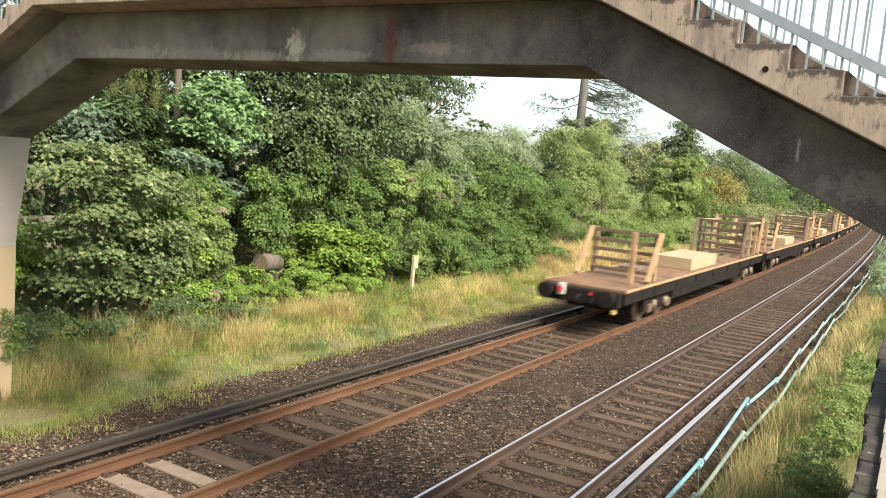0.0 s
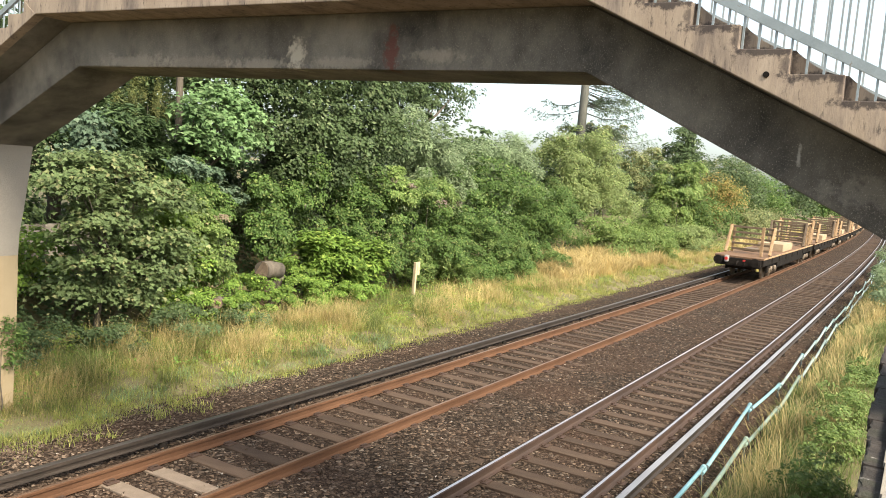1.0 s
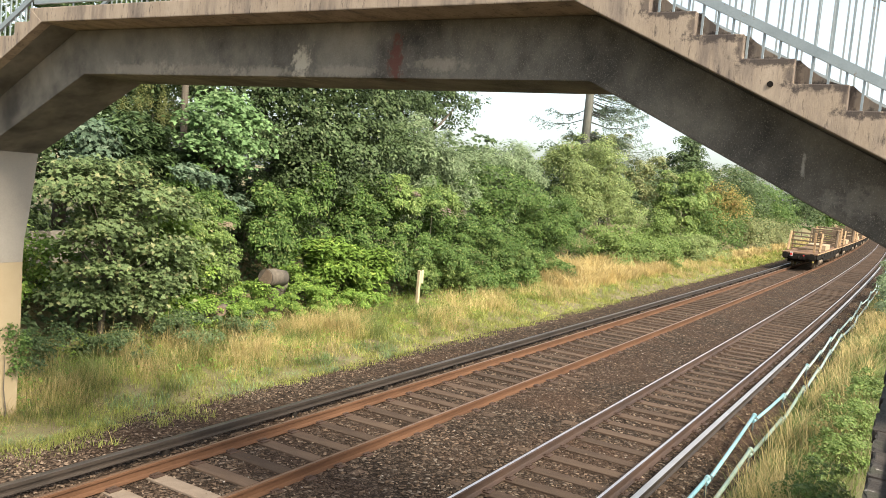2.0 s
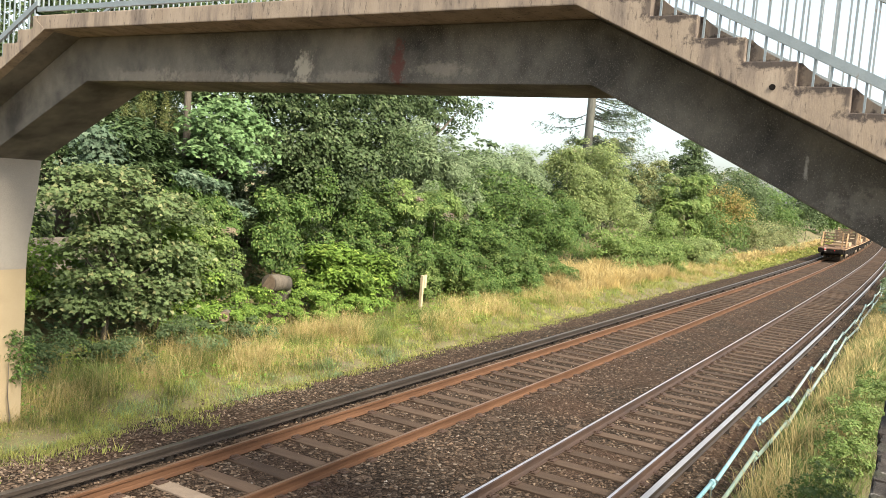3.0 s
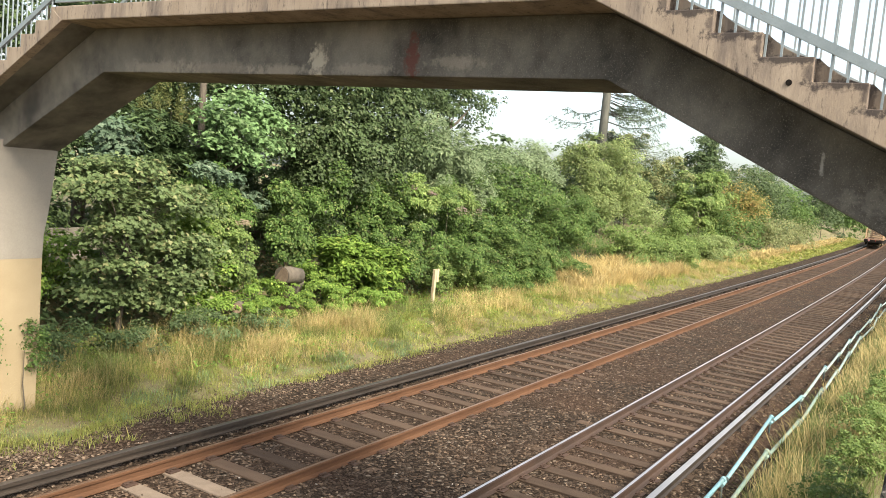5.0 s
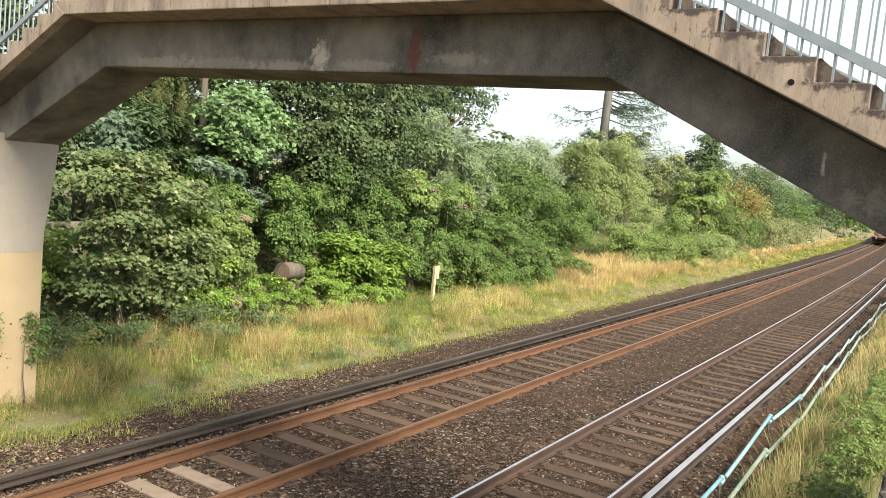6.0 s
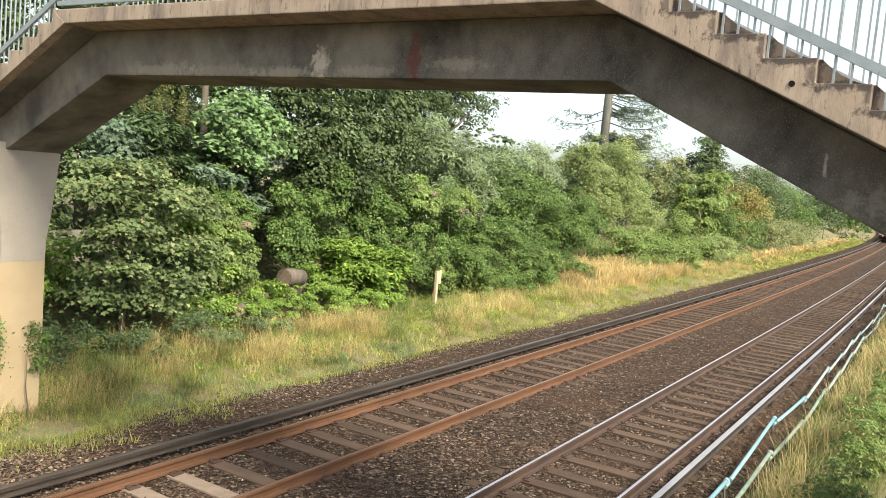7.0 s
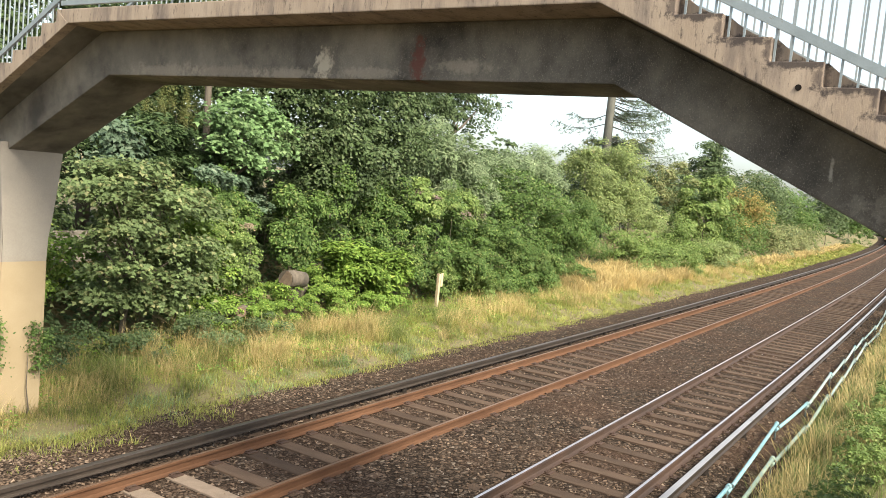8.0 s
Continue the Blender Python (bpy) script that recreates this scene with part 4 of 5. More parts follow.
plant("seed_heads", "faded buff seed heads on the shrub", "blossom",
      [(14.6, 14.7, 1.75, 0.2, 0.12, 0.2), (14.2, 14.7, 2.45, 0.16, 0.1, 0.12)], 260, 0.05, L_BUFF, 28, 0.08, per=20, limbs=0)
plant("yew_tree", "dark yew with level fronds in the shade of the wood", "tree",
      [(12.7, 17.0, 4.6, 0.8, 0.5, 0.25), (13.5, 16.9, 4.3, 0.8, 0.5, 0.25), (14.3, 17.0, 4.0, 0.7, 0.5, 0.25), (13.2, 16.9, 3.7, 0.9, 0.5, 0.25), (14.2, 16.9, 3.4, 0.8, 0.5, 0.25), (12.4, 17.0, 3.9, 0.7, 0.5, 0.3), (15.6, 17.1, 3.6, 0.8, 0.5, 0.4), (15.9, 17.3, 4.6, 0.7, 0.5, 0.5)],
      15000, 0.095, L_YEW, 29, 0.2, (13.6, 17.6, 0.12), flat=0.7, length=2.2, thick=0.3)
plant("hanging_ivy", "thin strands of olive ivy hanging from the branches", "ivy",
      [(13.4 + 0.27 * k + R.uniform(-0.06, 0.06), 17.7 + R.uniform(-0.2, 0.2), R.uniform(4.9, 5.5), 0.09, 0.09, R.uniform(0.35, 0.75)) for k in range(8)], 5200, 0.05, L_VINE, 80, 0.05, thick=1.6, flat=0.1, dome=False)
plant("elder_shrub", "grey-green leafy branches reaching out over the ivy", "shrub",
      [(13.3 + 0.42 * k, 15.5 + 0.06 * k, 3.75 - 0.075 * k - 0.012 * k * k, 0.32, 0.3, 0.14) for k in range(7)], 3200, 0.10, L_BLUISH, 81, 0.14, flat=0.6, length=1.5, thick=0.4)
plant("ivy_thicket", "fine bright green ivy curtain beside the hollow", "thicket",
      [(13.5, 15.5, 3.0, 0.4, 0.3, 0.45), (14.1, 15.5, 2.9, 0.45, 0.3, 0.45), (14.7, 15.55, 2.7, 0.4, 0.3, 0.5)], 11000, 0.07, L_BRAMBLE, 82, 0.12, flat=0.2, length=1.5)
# great dark tree
plant("broadleaf_tree", "large dark green broadleaf tree with dense layered crown", "tree",
      [(17.5, 17.2, 6.3, 1.5, 1.2, 1.0), (19.8, 16.9, 6.9, 1.7, 1.2, 1.0), (22.2, 17.1, 6.4, 1.6, 1.2, 1.0), (18.6, 16.8, 5.0, 1.5, 1.0, 0.8), (21.2, 16.7, 5.0, 1.7, 1.1, 0.9), (23.4, 17.0, 4.8, 1.2, 1.0, 0.9), (19.8, 16.7, 3.9, 1.4, 0.9, 0.7), (22.6, 16.8, 3.9, 1.2, 0.9, 0.7), (17.2, 18.3, 8.2, 2.0, 1.4, 1.2), (20.5, 18.0, 8.6, 2.2, 1.4, 1.2), (24.0, 18.3, 7.9, 1.7, 1.4, 1.2)],
      84000, 0.132, L_DARK, 12, 0.42, (19.5, 19.5, 0.28), bottom=-0.7, flat=0.35, per=32, thick=0.3)
plant("maple_tree", "young maple with bright green lobed leaves", "tree",
      [(15.2, 16.0, 5.6, 0.62, 0.45, 0.24), (14.85, 15.9, 5.0, 0.5, 0.45, 0.22), (15.75, 15.9, 5.25, 0.5, 0.45, 0.22), (14.5, 16.0, 4.5, 0.4, 0.4, 0.2), (15.15, 15.8, 4.2, 0.5, 0.45, 0.22), (15.85, 15.8, 4.6, 0.45, 0.4, 0.22), (14.3, 16.0, 5.2, 0.3, 0.3, 0.2)],
      4000, 0.155, L_BRIGHT, 13, 0.19, (15.2, 17.2, 0.09), flat=0.45, droop=0.9, lobed=True, per=14, thick=0.35)
plant("ivy_tree", "ivy-hung tree behind the bushes", "tree",
      [(10.5, 19.5, 5.5, 1.2, 0.8, 1.6), (12.6, 19.2, 6.2, 1.0, 0.8, 1.8), (14.4, 19.0, 6.0, 0.8, 0.7, 1.8), (9.0, 19, 4.0, 1.2, 0.9, 1.6), (11.6, 18.8, 3.4, 1.4, 0.8, 1.2), (13.6, 18.4, 3.8, 0.9, 0.7, 1.2), (12.2, 20.0, 8.2, 2.0, 1.2, 1.2), (16.0, 20.2, 8.0, 1.6, 1.2, 1.4), (16.4, 18.4, 2.4, 1.6, 0.7, 1.5), (10.2, 18.9, 2.6, 1.3, 0.8, 1.2), (12.6, 19.6, 4.6, 1.3, 0.8, 1.4), (14.6, 19.4, 4.2, 1.2, 0.8, 1.4)], 32000, 0.135, L_DARK, 14, 0.26, (12, 21, 0.25), flat=0.2, thick=0.9, per=12)
# ivy columns under the great tree, with a dark hollow between them
plant("ivy_thicket", "ivy hanging in columns below the dark tree", "thicket",
      [(14.2, 15.9, 2.9, 0.42, 0.4, 1.0), (13.9, 15.6, 1.9, 0.45, 0.4, 0.8), (16.95, 15.9, 2.2, 0.42, 0.4, 1.25), (17.8, 16.0, 2.1, 0.4, 0.4, 1.2), (18.9, 16.0, 2.5, 0.40, 0.4, 1.25), (20.6, 15.8, 2.2, 0.42, 0.4, 1.1)],
      21000, 0.10, L_BRAMBLE, 15, 0.16, flat=0.15, thick=1.2)
# Deeper ivy takes a darker leaf colour in place of shade.
plant("ivy_thicket", "deeper ivy under the dark tree, its shade put into the leaf colour", "thicket",
      [(18.2, 17.3, 2.6, 0.7, 0.4, 1.4), (20.0, 17.4, 2.6, 0.7, 0.4, 1.4), (21.8, 17.2, 2.8, 0.8, 0.4, 1.4), (16.9, 17.9, 3.4, 0.8, 0.4, 1.0), (16.4, 18.8, 2.2, 1.2, 0.5, 1.6), (18.4, 19.0, 2.2, 1.2, 0.5, 1.6), (16.2, 16.8, 1.0, 0.9, 0.3, 0.6), (15.2, 17.2, 2.0, 0.7, 0.3, 1.0)],
      21000, 0.11, L_DARK, 23, 0.2, flat=0.15, thick=1.1)
plant("ash_sapling", "feathery bright green ash saplings at the bank's foot", "sapling",
      [(19.3, 15.2, 1.2, 0.9, 0.6, 0.5), (20.6, 14.9, 0.9, 0.9, 0.6, 0.5), (18.2, 15.3, 1.3, 0.6, 0.5, 0.5)], 9000, 0.12, L_NETTLE, 20, 0.22, length=1.7, flat=0.7, thick=0.3)
# bramble mound by the post
plant("bramble_mound", "tall mound of bramble and ivy beside the verge", "thicket",
      [(21.8, 15.6, 2.3, 1.3, 1.0, 1.2), (23.6, 15.4, 2.4, 1.4, 1.1, 1.25), (25.6, 15.3, 1.9, 1.5, 1.1, 1.2), (27.6, 15.1, 1.6, 1.5, 1.1, 1.1), (29.6, 14.9, 1.1, 1.6, 1.0, 1.0), (31.8, 14.7, 0.7, 1.6, 0.9, 0.8), (34.0, 14.4, 0.3, 1.4, 0.8, 0.5), (22.5, 14.9, 0.9, 1.3, 0.8, 0.8), (24.6, 14.7, 0.9, 1.3, 0.8, 0.8), (26.6, 14.5, 0.7, 1.4, 0.8, 0.7), (28.8, 14.3, 0.4, 1.4, 0.7, 0.6), (21.0, 15.4, 1.4, 0.8, 0.7, 0.9)],
      62000, 0.094, L_BRAMBLE, 16, 0.15, flat=0.3, thick=0.7, per=22)
plant("bramble_mound", "hanging bramble and clematis draped over the mound", "thicket",
      [(21.4 + 0.55 * k + R.uniform(-0.2, 0.2), 14.5 + R.uniform(-0.3, 0.35), max(0.25, R.uniform(0.6, 2.9) - 0.11 * k), R.uniform(0.35, 0.65), R.uniform(0.3, 0.45), R.uniform(0.3, 0.6)) for k in range(24)],
      30000, 0.08, L_LIME, 24, 0.12, flat=0.3, thick=0.8, per=22)
plant("buddleia", "yellowish shrub with faded pink flower heads above the brambles", "shrub",
      [(22.6, 15.3, 3.3, 1.0, 0.7, 0.45), (24.6, 15.2, 3.25, 1.0, 0.7, 0.45)], 7000, 0.085, L_LIME, 21, 0.16, length=1.7)
plant("faded_blossom", "faded pink blossom heads on the shrub", "blossom",
      [(22.8, 14.9, 3.4, 0.9, 0.4, 0.4), (24.9, 14.7, 3.1, 0.8, 0.4, 0.4), (23.4, 14.6, 2.4, 0.6, 0.2, 0.3)], 520, 0.055, L_BLOSSOM, 22, 0.12, per=20, limbs=0)
plant("undergrowth", "bright green nettles and saplings at the bank's foot", "undergrowth",
      [(13.0 + i * 0.8, 14.5 + 0.25 * math.sin(i * 2.1), 0.35 + 0.15 * math.sin(i * 1.7), 0.6, 0.5, 0.4) for i in range(10)] + [(16.2, 15.2, 0.7, 0.8, 0.5, 0.35), (14.4, 15.3, 0.8, 0.8, 0.5, 0.4), (17.6, 15.4, 0.8, 0.8, 0.5, 0.4), (16.5, 14.6, 1.15, 0.25, 0.15, 0.25), (15.4, 14.45, 0.75, 0.4, 0.2, 0.2)],
      36000, 0.07, L_NETTLE, 17, 0.10)
plant("broadleaf_tree", "dark tree filling the wood behind the maple", "tree",
      [(13.0, 22, 7.0, 1.8, 1.0, 1.8), (16.0, 22, 7.4, 1.8, 1.0, 1.8), (18.5, 22, 7.0, 1.8, 1.0, 1.6), (14.5, 22, 4.6, 2.0, 1.0, 1.5), (18.0, 22, 4.4, 2.0, 1.0, 1.5), (11.0, 22, 5.2, 1.6, 1.0, 2.0)], 16000, 0.2, L_DARK, 83, 0.3, (15, 22.6, 0.2))
# willows and mixed trees along the curve
ROWS = (
    ("willow_tree", "pale grey-green willow with feathery crown", L_WILLOW, (28, 18, 2.2), (33, 20, 5.4), 12, (0.9, 1.5), 42000, 0.10, 2.2),
    ("willow_tree", "pale grey-green willow with feathery crown", L_WILLOW, (33, 18, 2.3), (41, 20, 5.9), 14, (0.9, 1.4), 46000, 0.10, 2.2),
    ("broadleaf_tree", "mid-green broadleaf tree in the lineside thicket", L_BRAMBLE, (31, 17.0, 1.4), (36, 18.4, 3.6), 7, (0.9, 1.4), 20000, 0.14, 1.0),
    ("hazel_tree", "slender yellow-green tree standing above the thicket", L_YELLOW, (41.8, 16.8, 1.0), (44, 18, 6.3), 10, (0.55, 0.95), 22000, 0.115, 1.5),
    ("broadleaf_tree", "mid-green broadleaf tree in the lineside thicket", L_BRAMBLE, (36.5, 16.8, 0.8), (41, 18.2, 3.8), 11, (0.9, 1.4), 34000, 0.115, 1.0),
    ("hazel_tree", "yellow-green tree in the lineside thicket", L_YELLOW, (46, 17, 2.0), (54, 20, 5.7), 11, (1.1, 1.7), 32000, 0.125, 1.5),
    ("hawthorn", "olive-brown hawthorn in the lineside thicket", L_OLIVE, (52, 18, 3.0), (64, 22, 6.8), 10, (1.2, 1.9), 16000, 0.19, 1.2),
    ("bramble_mound", "pale flowering bramble mound beside the verge", L_LIME, (43, 14.2, 0.5), (54, 15.4, 1.3), 12, (0.9, 1.3), 34000, 0.12, 1.4),
    ("bramble_mound", "low yellow-green bramble mound beside the verge", L_YELLOW, (56, 14, 0.3), (65, 15.2, 0.7), 9, (0.9, 1.2), 13000, 0.17, 1.0),
    ("willow_tree", "pale green willow with feathery crown", L_LIME, (62, 16.5, 1.5), (70, 18.5, 5.0), 10, (1.1, 1.6), 20000, 0.20, 1.8),
    ("rowan_tree", "rowan turning yellow and orange", L_AUTUMN, (74, 15.5, 1.8), (80, 17.5, 4.4), 7, (0.9, 1.3), 8000, 0.19, 1.1),
    ("broadleaf_tree", "green broadleaf tree on the outside of the curve", L_BRAMBLE, (70, 15.5, 1.0), (84, 17.5, 3.8), 11, (1.2, 1.8), 14000, 0.21, 1.0),
    ("broadleaf_tree", "green broadleaf tree on the outside of the curve", L_DARK, (84, 16, 2), (100, 19, 6.4), 13, (1.4, 2.2), 15000, 0.25, 1.0),
    ("broadleaf_tree", "green broadleaf tree on the outside of the curve", L_BRAMBLE, (100, 15.0, 2), (118, 18, 7.0), 13, (1.6, 2.4), 14000, 0.28, 1.0),
    ("bramble_mound", "dark bramble bank beside the verge", L_OLIVE, (78, 14, 0.6), (104, 15.0, 1.5), 10, (1.1, 1.7), 13000, 0.22, 1.0),
    ("broadleaf_tree", "distant green tree at the end of the curve", L_DARK, (122, 13.5, 2), (156, 17, 6.0), 12, (2.0, 3.0), 13000, 0.36, 1.0),
    ("broadleaf_tree", "distant green tree at the end of the curve", L_BRAMBLE, (160, 12.5, 2), (215, 18, 6.0), 13, (2.6, 3.8), 12000, 0.45, 1.0),
    ("broadleaf_tree", "distant tree rising behind the thicket", L_OLIVE, (108, 24, 3), (150, 34, 9.5), 16, (2.2, 3.2), 11000, 0.42, 1.0),
    ("broadleaf_tree", "distant dark tree at the end of the curve", L_DARK, (225, 6, 2), (320, 18, 7.0), 16, (4.0, 6.0), 12000, 0.8, 1.0),
)
for i, (nm, lab, mat, lo, hi, k, r, n, size, length) in enumerate(ROWS):
    plant(nm, lab, "thicket" if "mound" in nm else "tree", s_blobs(blobs_in(R, k, lo, hi, r)), int(n * 0.78), size * 0.95, mat, 30 + i, 0.30 if hi[0] < 72 else 0.5, None, "lineside trees", length, flat=0.35, thick=0.8 if "willow" in nm or "hazel" in nm else 0.5, per=26 if hi[0] < 72 else 9)
# rear row that closes the view
for i in range(12):
    x = 3 + i * 7.5
    hz = 8.5 if i < 3 else (5.0 if i < 9 else 5.6)
    plant("broadleaf_tree", "dark tree in the rear row of the wood", "tree", s_blobs(blobs_in(R, 7, (x, 24, 2.0), (x + 8, 28, hz), (1.7, 2.3))), (12000 if i < 2 else 8000) if i < 4 else 5000, 0.25 if i < 4 else 0.32, L_DARK, 60 + i, 0.5, None, "rear row of trees", per=9)
plant("broadleaf_tree", "tall sparse tree beside the gap of sky", "tree", [(38.5, 24, 7.8, 1.6, 1.2, 1.0), (36.5, 24, 8.8, 1.8, 1.3, 0.9), (39.5, 24, 9.2, 1.2, 1.0, 0.8), (34.5, 24, 8.0, 1.8, 1.3, 1.2), (32, 24, 8.6, 1.8, 1.3, 1.4), (35.5, 24, 7.0, 1.8, 1.2, 0.9), (40.4, 24, 8.5, 1.0, 0.9, 0.9)], 15000, 0.18, L_DARK, 75, 0.3, (37, 24.4, 0.2), per=10)


def larch(x, y, h, seed, label):
    """A sparse conifer: straight trunk, thin boughs that sweep out and up, needles hanging from them."""
    rng = np.random.default_rng(seed)
    z0 = 1.2
    ob = thing("larch_tree", label, "tree", at=(x, y, z0))
    part("trunk", tube_bm([(0, 0, -0.3), (0, 0, h * 0.5), (0, 0, h)], [0.36, 0.30, 0.24], 12), M_BARK_GREY, ob, "straight bare trunk")
    P, D = [], []
    for i in range(52):
        z = rng.uniform(0.40, 0.98) * h
        a = rng.normal(-0.5, 0.8)
        L = rng.uniform(2.4, 5.6)
        w = Vector((math.cos(a), math.sin(a), 0))
        q = [Vector((0, 0, z)), w * L * 0.35 + Vector((0, 0, z - 0.35)), w * L * 0.7 + Vector((0, 0, z - 0.3)), w * L + Vector((0, 0, z + 0.15))]
        part("bough", tube_bm(q, [0.035, 0.024, 0.015, 0.007], 5), M_BARK_GREY, ob)
        for u in np.linspace(0.25, 1, 15):
            k = min(int(u * 3), 2)
            c = q[k].lerp(q[k + 1], u * 3 - k)
            side = Vector((-w.y, w.x, 0)) * rng.uniform(-0.7, 0.7)
            v = np.linspace(0, 1, 18)[:, None]
            tw = np.array(c) + v * (np.array(side) + np.array(w) * 0.2 - np.array([0, 0, rng.uniform(0.1, 0.5)]))
            P.append(tw + rng.normal(0, 0.05, (18, 3)))
            D.append(np.tile(np.array(w), (18, 1)))
    V, F = leaves(np.concatenate(P), np.concatenate(D), 0.075, rng, length=2.6)
    hang("crown", tri_mesh("crown", V, F), L_CONIFER, ob, "thin hanging needles")


larch(51.5, 20.5, 12.5, 90, "sparse larch with a straight bare trunk above the wood")
plant("pine_tree", "dark dense tree above the wood", "tree", [(98, 26, 8.6, 2.2, 1.8, 1.3), (101.5, 26, 8.2, 2.4, 1.8, 1.4), (99.5, 26, 10.4, 2.0, 1.4, 1.3), (97, 26, 6.5, 2.4, 2, 1.6), (103, 26, 6.2, 2.8, 2, 1.6)], 11000, 0.32, L_DARK, 92, 0.4, per=9, trunk=(101, 26.3, 0.35))
# bank beyond the wall on the near side
plant("bramble_mound", "pale bramble and tall weeds on the near bank", "thicket", s_blobs([(40, 1.0, 1.0, 2.2, 0.6, 0.8), (34, 0.6, 0.9, 2.0, 0.6, 0.7), (48, 1.0, 1.1, 3, 0.8, 1.0), (60, 0.8, 1.2, 4, 0.8, 1.0)]), 16000, 0.12, L_WILLOW, 93, 0.2)
plant("weeds", "green bramble growing along the foot of the wall", "undergrowth", [(8.5, 0.68, 0.5, 0.8, 0.25, 0.32), (10.3, 0.8, 0.6, 0.9, 0.3, 0.4), (12.3, 0.75, 0.7, 1.0, 0.35, 0.45), (14.5, 0.7, 0.7, 1.0, 0.35, 0.4), (7, 0.7, 0.5, 0.8, 0.25, 0.3), (17, 0.75, 0.8, 1.2, 0.3, 0.3)], 13000, 0.05, L_LIME, 94, 0.08, per=14)
plant("ivy", "ivy climbing the foot of the bridge pier", "ivy", [(7.28, 11.99, 1.0, 0.09, 0.03, 0.26), (7.36, 11.98, 0.55, 0.08, 0.04, 0.32), (7.46, 11.97, 0.85, 0.03, 0.08, 0.3), (6.66, 11.98, 0.95, 0.05, 0.1, 0.6)], 1200, 0.05, L_BRAMBLE, 95, 0.05, per=10, limbs=0, flat=0.0, dome=False)


def groundcover():
    """Ivy and leaf litter over the floor of the wood."""
    rng = np.random.default_rng(77)
    n = 24000
    x, y = 6 + 38 * rng.random(n) ** 1.3, rng.uniform(14.8, 25, n)
    pts = np.stack([x, y, ground_height(x, y) + rng.uniform(0.02, 0.4, n)], -1)
    V, F = leaves(pts, np.tile(np.array([0, -0.5, 0.3]), (n, 1)), 0.17, rng)
    tagged(hang("groundcover", tri_mesh("groundcover", V, F), L_DARK), "dark ivy covering the floor of the wood", "ivy", kind="stuff")


groundcover()


def blades(name, n, xr, sr, h, material, label, seed, power=1.6, patch=None, width=0.012):
    """Grass: bent tapering blades in tufts, as one stuff."""
    rng = np.random.default_rng(seed)
    m = n // 9
    x = xr[0] + (xr[1] - xr[0]) * rng.random(m) ** power
    s = rng.uniform(sr[0], sr[1], m)
    if patch:
        keep = np.array([noise.noise(Vector((a * patch[0] + seed, b * patch[0] * 1.6, 0))) for a, b in zip(x, s)]) > patch[1]
        x, s = x[keep], s[keep]
        m = len(x)
    thin = rng.random(m) < (np.where(s > 6, smooth(10.0, 11.2, s), 1) * 0.85 + 0.15)
    x, s = x[thin], s[thin]
    m = len(x)
    swell = np.array([noise.noise(Vector((p * 0.9, q * 1.5, 3.0))) for p, q in zip(x, s)])
    th = (rng.uniform(0.45, 1.15, m) + 0.7 * swell) * np.where(s > 6, 0.55 + 0.45 * smooth(11.0, 12.6, s), 1)
    th = np.maximum(th, 0.2)
    x, s, th = np.repeat(x, 9) + rng.normal(0, 0.07, m * 9), np.repeat(s, 9) + rng.normal(0, 0.07, m * 9), np.repeat(th, 9)
    k = len(x)
    y = s + bend(x)
    z = np.maximum(ground_height(x, y), np.where((s > 1.75) & (s < 11.6), bed_height(s), -9)) - 0.02
    hh = rng.uniform(h[0], h[1], k) * th
    a = np.repeat(rng.uniform(0, 2 * math.pi, m), 9) + rng.normal(0, 0.9, k)
    lean = rng.uniform(0.2, 1.15, k) * hh
    w = width * rng.uniform(0.6, 1.3, k) * (0.55 + x / 32)
    d = np.stack([np.cos(a), np.sin(a), 0 * a], -1)
    side = np.stack([-np.sin(a), np.cos(a), 0 * a], -1)
    p0 = np.stack([x, y, z], -1)
    up = np.array([0, 0, 1.0])
    p1 = p0 + d * (lean * 0.4)[:, None] + up * (hh * 0.6)[:, None]
    p2 = p0 + d * lean[:, None] + up * (hh * 0.85)[:, None]
    sw = side * w[:, None]
    V = np.stack([p0 - sw, p0 + sw, p1 + sw * 0.8, p1 - sw * 0.8, p2], 1).reshape(-1, 3)
    q = np.arange(k)[:, None] * 5
    F = np.concatenate([q + np.array([0, 1, 2]), q + np.array([0, 2, 3]), q + np.array([3, 2, 4])])
    tagged(hang(name, tri_mesh(name, V, F), material), label, "grass", kind="stuff")


blades("verge_grass", 60000, (4, 80), (10.8, 15.0), (0.12, 0.40), L_GRASS, "yellow-green grass on the far verge", 5, 1.9, width=0.005)
blades("dry_grass", 60000, (4, 80), (11.6, 14.0), (0.25, 0.62), L_STRAW, "straw-coloured dry grass on the far verge", 6, 1.9, patch=(0.35, -0.02), width=0.003)
blades("verge_grass", 36000, (5.0, 22), (11.5, 14.2), (0.2, 0.5), L_BANK, "soft green grass on the far verge", 12, 1.3, patch=(0.6, -0.05), width=0.0032)
blades("dry_grass", 14000, (6.2, 17), (12.2, 13.6), (0.5, 0.9), L_STRAW, "tall tan seed grass on the far verge", 13, 1.2, patch=(0.8, 0.05), width=0.0025)
blades("short_turf", 38000, (4.5, 34), (10.6, 13.4), (0.09, 0.24), L_GRASS, "short yellow-green turf on the far verge", 15, 1.5, width=0.0055)
blades("verge_grass", 9000, (4.5, 9.8), (9.9, 11.4), (0.12, 0.34), L_GRASS, "ragged grass creeping over the ballast shoulder", 16, 1.0, patch=(0.9, -0.1), width=0.006)
blades("grass_tufts", 9000, (5.5, 18), (10.9, 11.9), (0.16, 0.36), L_TUFT, "blue-green grass tufts at the edge of the ballast", 14, 1.1, patch=(1.1, 0.08), width=0.005)
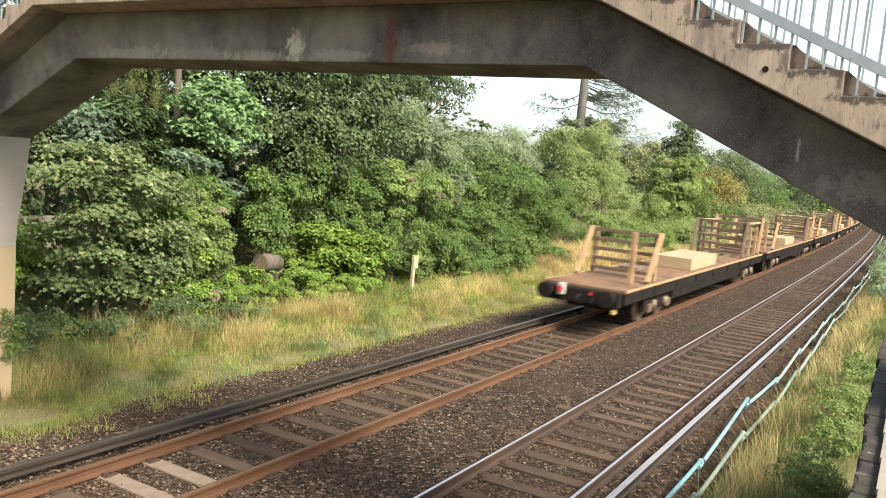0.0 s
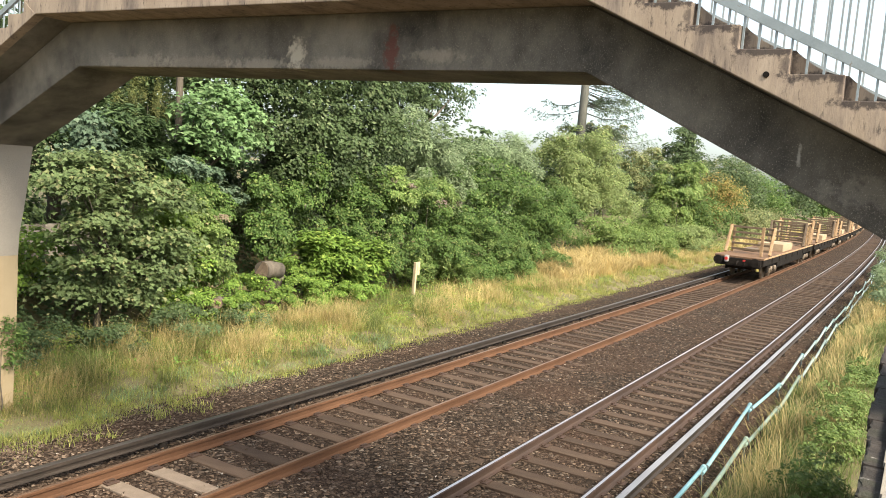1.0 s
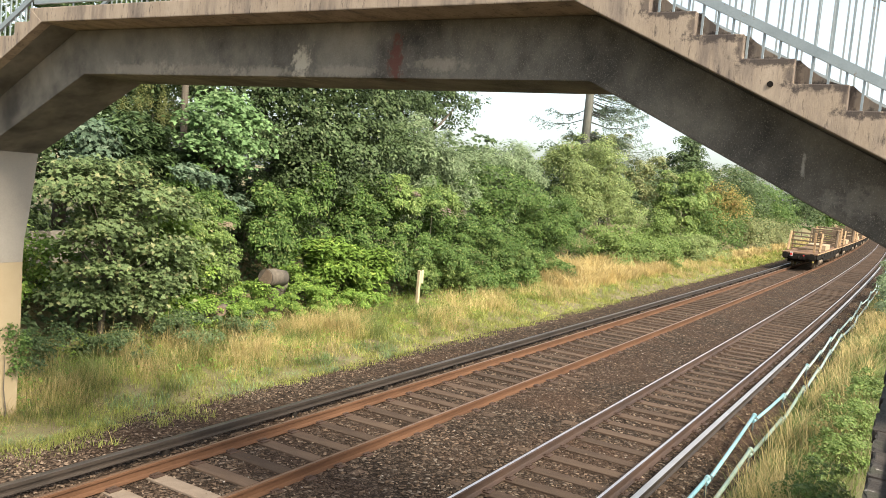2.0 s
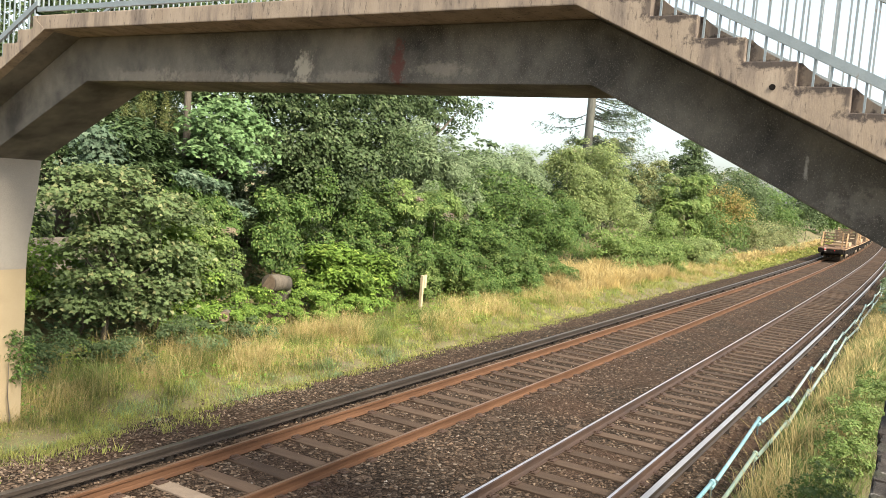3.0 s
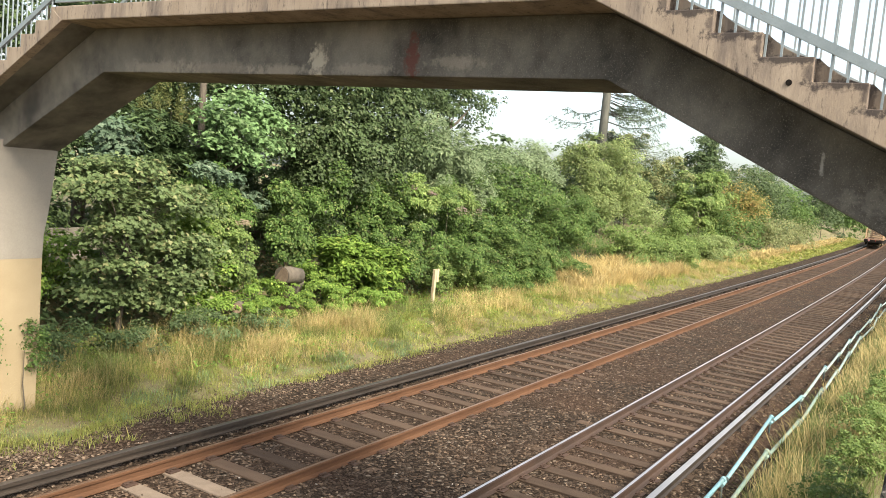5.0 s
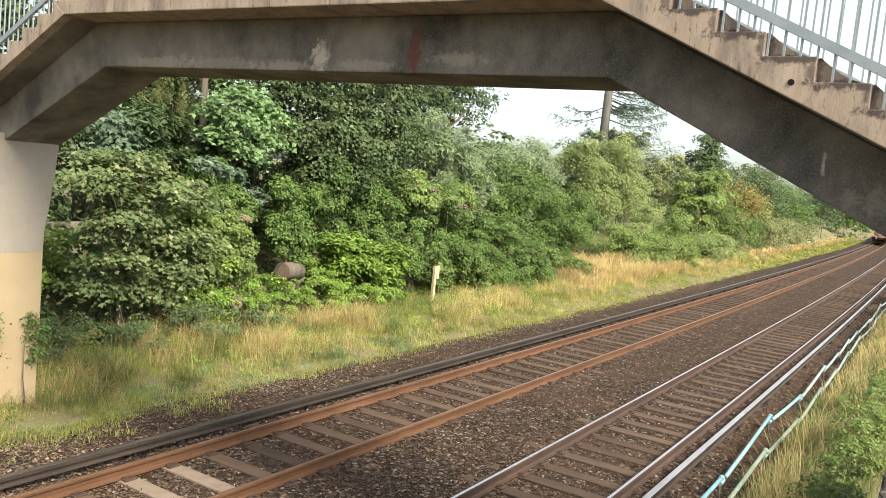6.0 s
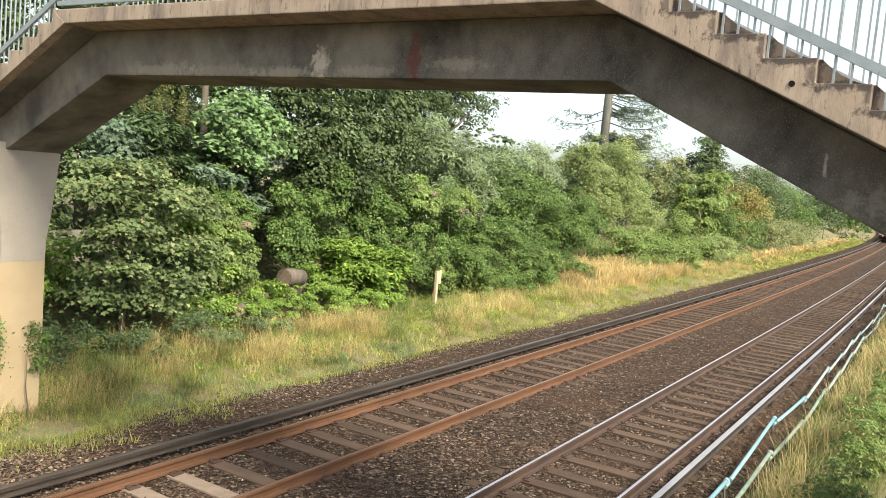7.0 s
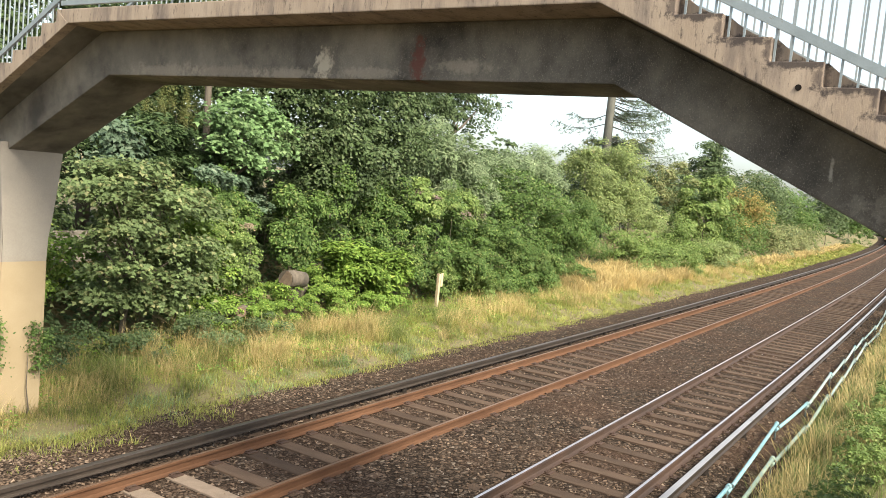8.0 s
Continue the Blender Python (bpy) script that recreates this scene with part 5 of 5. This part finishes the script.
blades("dry_grass", 16000, (32, 47), (12.6, 15.4), (0.5, 0.95), L_STRAW, "straw-coloured tall dry grass before the brambles", 7, 1.0, width=0.008)
blades("dry_grass", 9000, (68, 150), (12.5, 13.8), (0.35, 0.75), L_STRAW, "straw-coloured dry grass along the curve", 8, 1.0, width=0.02)
blades("verge_grass", 18000, (60, 170), (10.9, 14), (0.2, 0.45), L_GRASS, "green grass along the curve", 9, 1.0, width=0.02)
blades("bank_grass", 26000, (3.5, 50), (0.4, 2.12), (0.18, 0.5), L_BANK, "green grass on the near bank", 10, 1.5, width=0.006)
blades("dry_grass", 11000, (3.5, 50), (0.8, 2.0), (0.35, 0.8), L_STRAW, "tall straw-coloured grass on the near bank", 11, 1.5, patch=(0.5, -0.15), width=0.0045)


def weeds():
    """Low broad-leaved weeds in patches over the verge, thickest toward the bank."""
    rng = np.random.default_rng(78)
    m = 900
    x, s0 = 5 + 45 * rng.random(m) ** 1.5, 11.2 + 3.6 * np.sqrt(rng.random(m))
    px, ps = np.repeat(x, 26) + rng.normal(0, 0.14, m * 26), np.repeat(s0, 26) + rng.normal(0, 0.12, m * 26)
    py = ps + bend(px)
    h = np.repeat(rng.uniform(0.06, 0.3, m), 26)
    pts = np.stack([px, py, ground_height(px, py) + h * rng.random(len(px)) + 0.02], -1)
    V, F = leaves(pts, np.tile(np.array([0, -0.3, 0.4]), (len(px), 1)), 0.06, rng, length=1.3)
    tagged(hang("verge_weeds", tri_mesh("verge_weeds", V, F), L_NETTLE), "low green weeds scattered over the verge", "weeds", kind="stuff")


weeds()

# ---- small things ----
def build_post(x, y):
    z = float(ground_height(x, y))
    ob = thing("marker_post", "weathered timber marker post with a pale plate", "post", at=(x, y, z))
    part("shaft", box_bm(-0.05, 0.05, -0.05, 0.05, -0.3, 1.2, 0.012), M_POST, ob)
    part("plate", box_bm(0.052, 0.18, -0.06, -0.03, 0.78, 1.22, 0.01), M_POST, ob, "pale plate")


build_post(22.0, 13.95)


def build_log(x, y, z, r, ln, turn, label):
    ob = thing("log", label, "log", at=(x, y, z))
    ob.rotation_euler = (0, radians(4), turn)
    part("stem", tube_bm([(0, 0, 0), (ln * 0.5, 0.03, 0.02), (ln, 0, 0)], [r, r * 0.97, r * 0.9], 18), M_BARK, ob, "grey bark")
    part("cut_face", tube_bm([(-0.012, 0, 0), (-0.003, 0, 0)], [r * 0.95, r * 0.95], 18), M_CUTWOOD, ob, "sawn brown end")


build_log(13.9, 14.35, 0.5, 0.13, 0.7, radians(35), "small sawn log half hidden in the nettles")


def build_dead_trunk(x, y, h):
    z = float(ground_height(x, y))
    ob = thing("dead_trunk", "bare brown tree trunk standing in the wood", "tree trunk", at=(x, y, z))
    part("stem", tube_bm([(0, 0, -0.2), (0.03, 0, h * 0.4), (0.0, 0.05, h * 0.75), (0.06, 0.0, h)], [0.13, 0.10, 0.09, 0.07], 12), M_BARK, ob)
    part("stub", tube_bm([(0, 0, h * 0.7), (0.35, 0.1, h * 0.78)], [0.05, 0.03], 8), M_BARK, ob, "broken side branch")


build_dead_trunk(15.0, 17.3, 7.2)


def build_barrier():
    ob = thing("concrete_barrier", "low grey concrete barrier behind the bushes", "barrier", at=(0, 0, 0))
    for k in range(4):
        x = 8.0 + k * 1.5
        z = float(ground_height(x + 0.7, 18.6))
        part("barrier_unit", box_bm(x + 0.01, x + 1.49, 18.5, 18.75, z - 0.3, z + 0.75, 0.03), M_PIER, ob)


build_barrier()
# Height follows the camera's line of sight; the two lower logs are added props.
build_log(15.75, 14.72, 1.15, 0.235, 0.72, radians(2), "sawn tree log placed to fit the camera's view, resting on added logs")
build_log(15.9, 14.85, 0.70, 0.25, 1.6, radians(18), "added sawn log hidden in the nettles, propping the log above")
build_log(15.8, 14.8, 0.22, 0.26, 1.7, radians(22), "added sawn log at the foot, hidden in the nettles")

scatter_stones("ballast_stones", 41000, M_STONE, "loose brown-grey ballast stones", (0.017, 0.040), (5, 66), (2.3, 11.3), 21, 2.6)
scatter_stones("pale_stones", 900, M_STONE_PALE, "scattered pale ballast stones", (0.010, 0.026), (4, 45), (2.5, 10.5), 22)
scatter_stones("verge_gravel", 11000, M_STONE_BROWN, "brown gravel spilled along the verge", (0.010, 0.028), (4, 44), (10.3, 12.1), 23, 1.9)


# ---- what moves ----
def motions():
    for i, w in enumerate(WAGONS):
        rows = []
        for k in range(17):
            t = k * 0.5
            rows.append((t, wagon_at(REAR0 + SPEED * t + i * PITCH)))
        walk(w, rows)


motions()
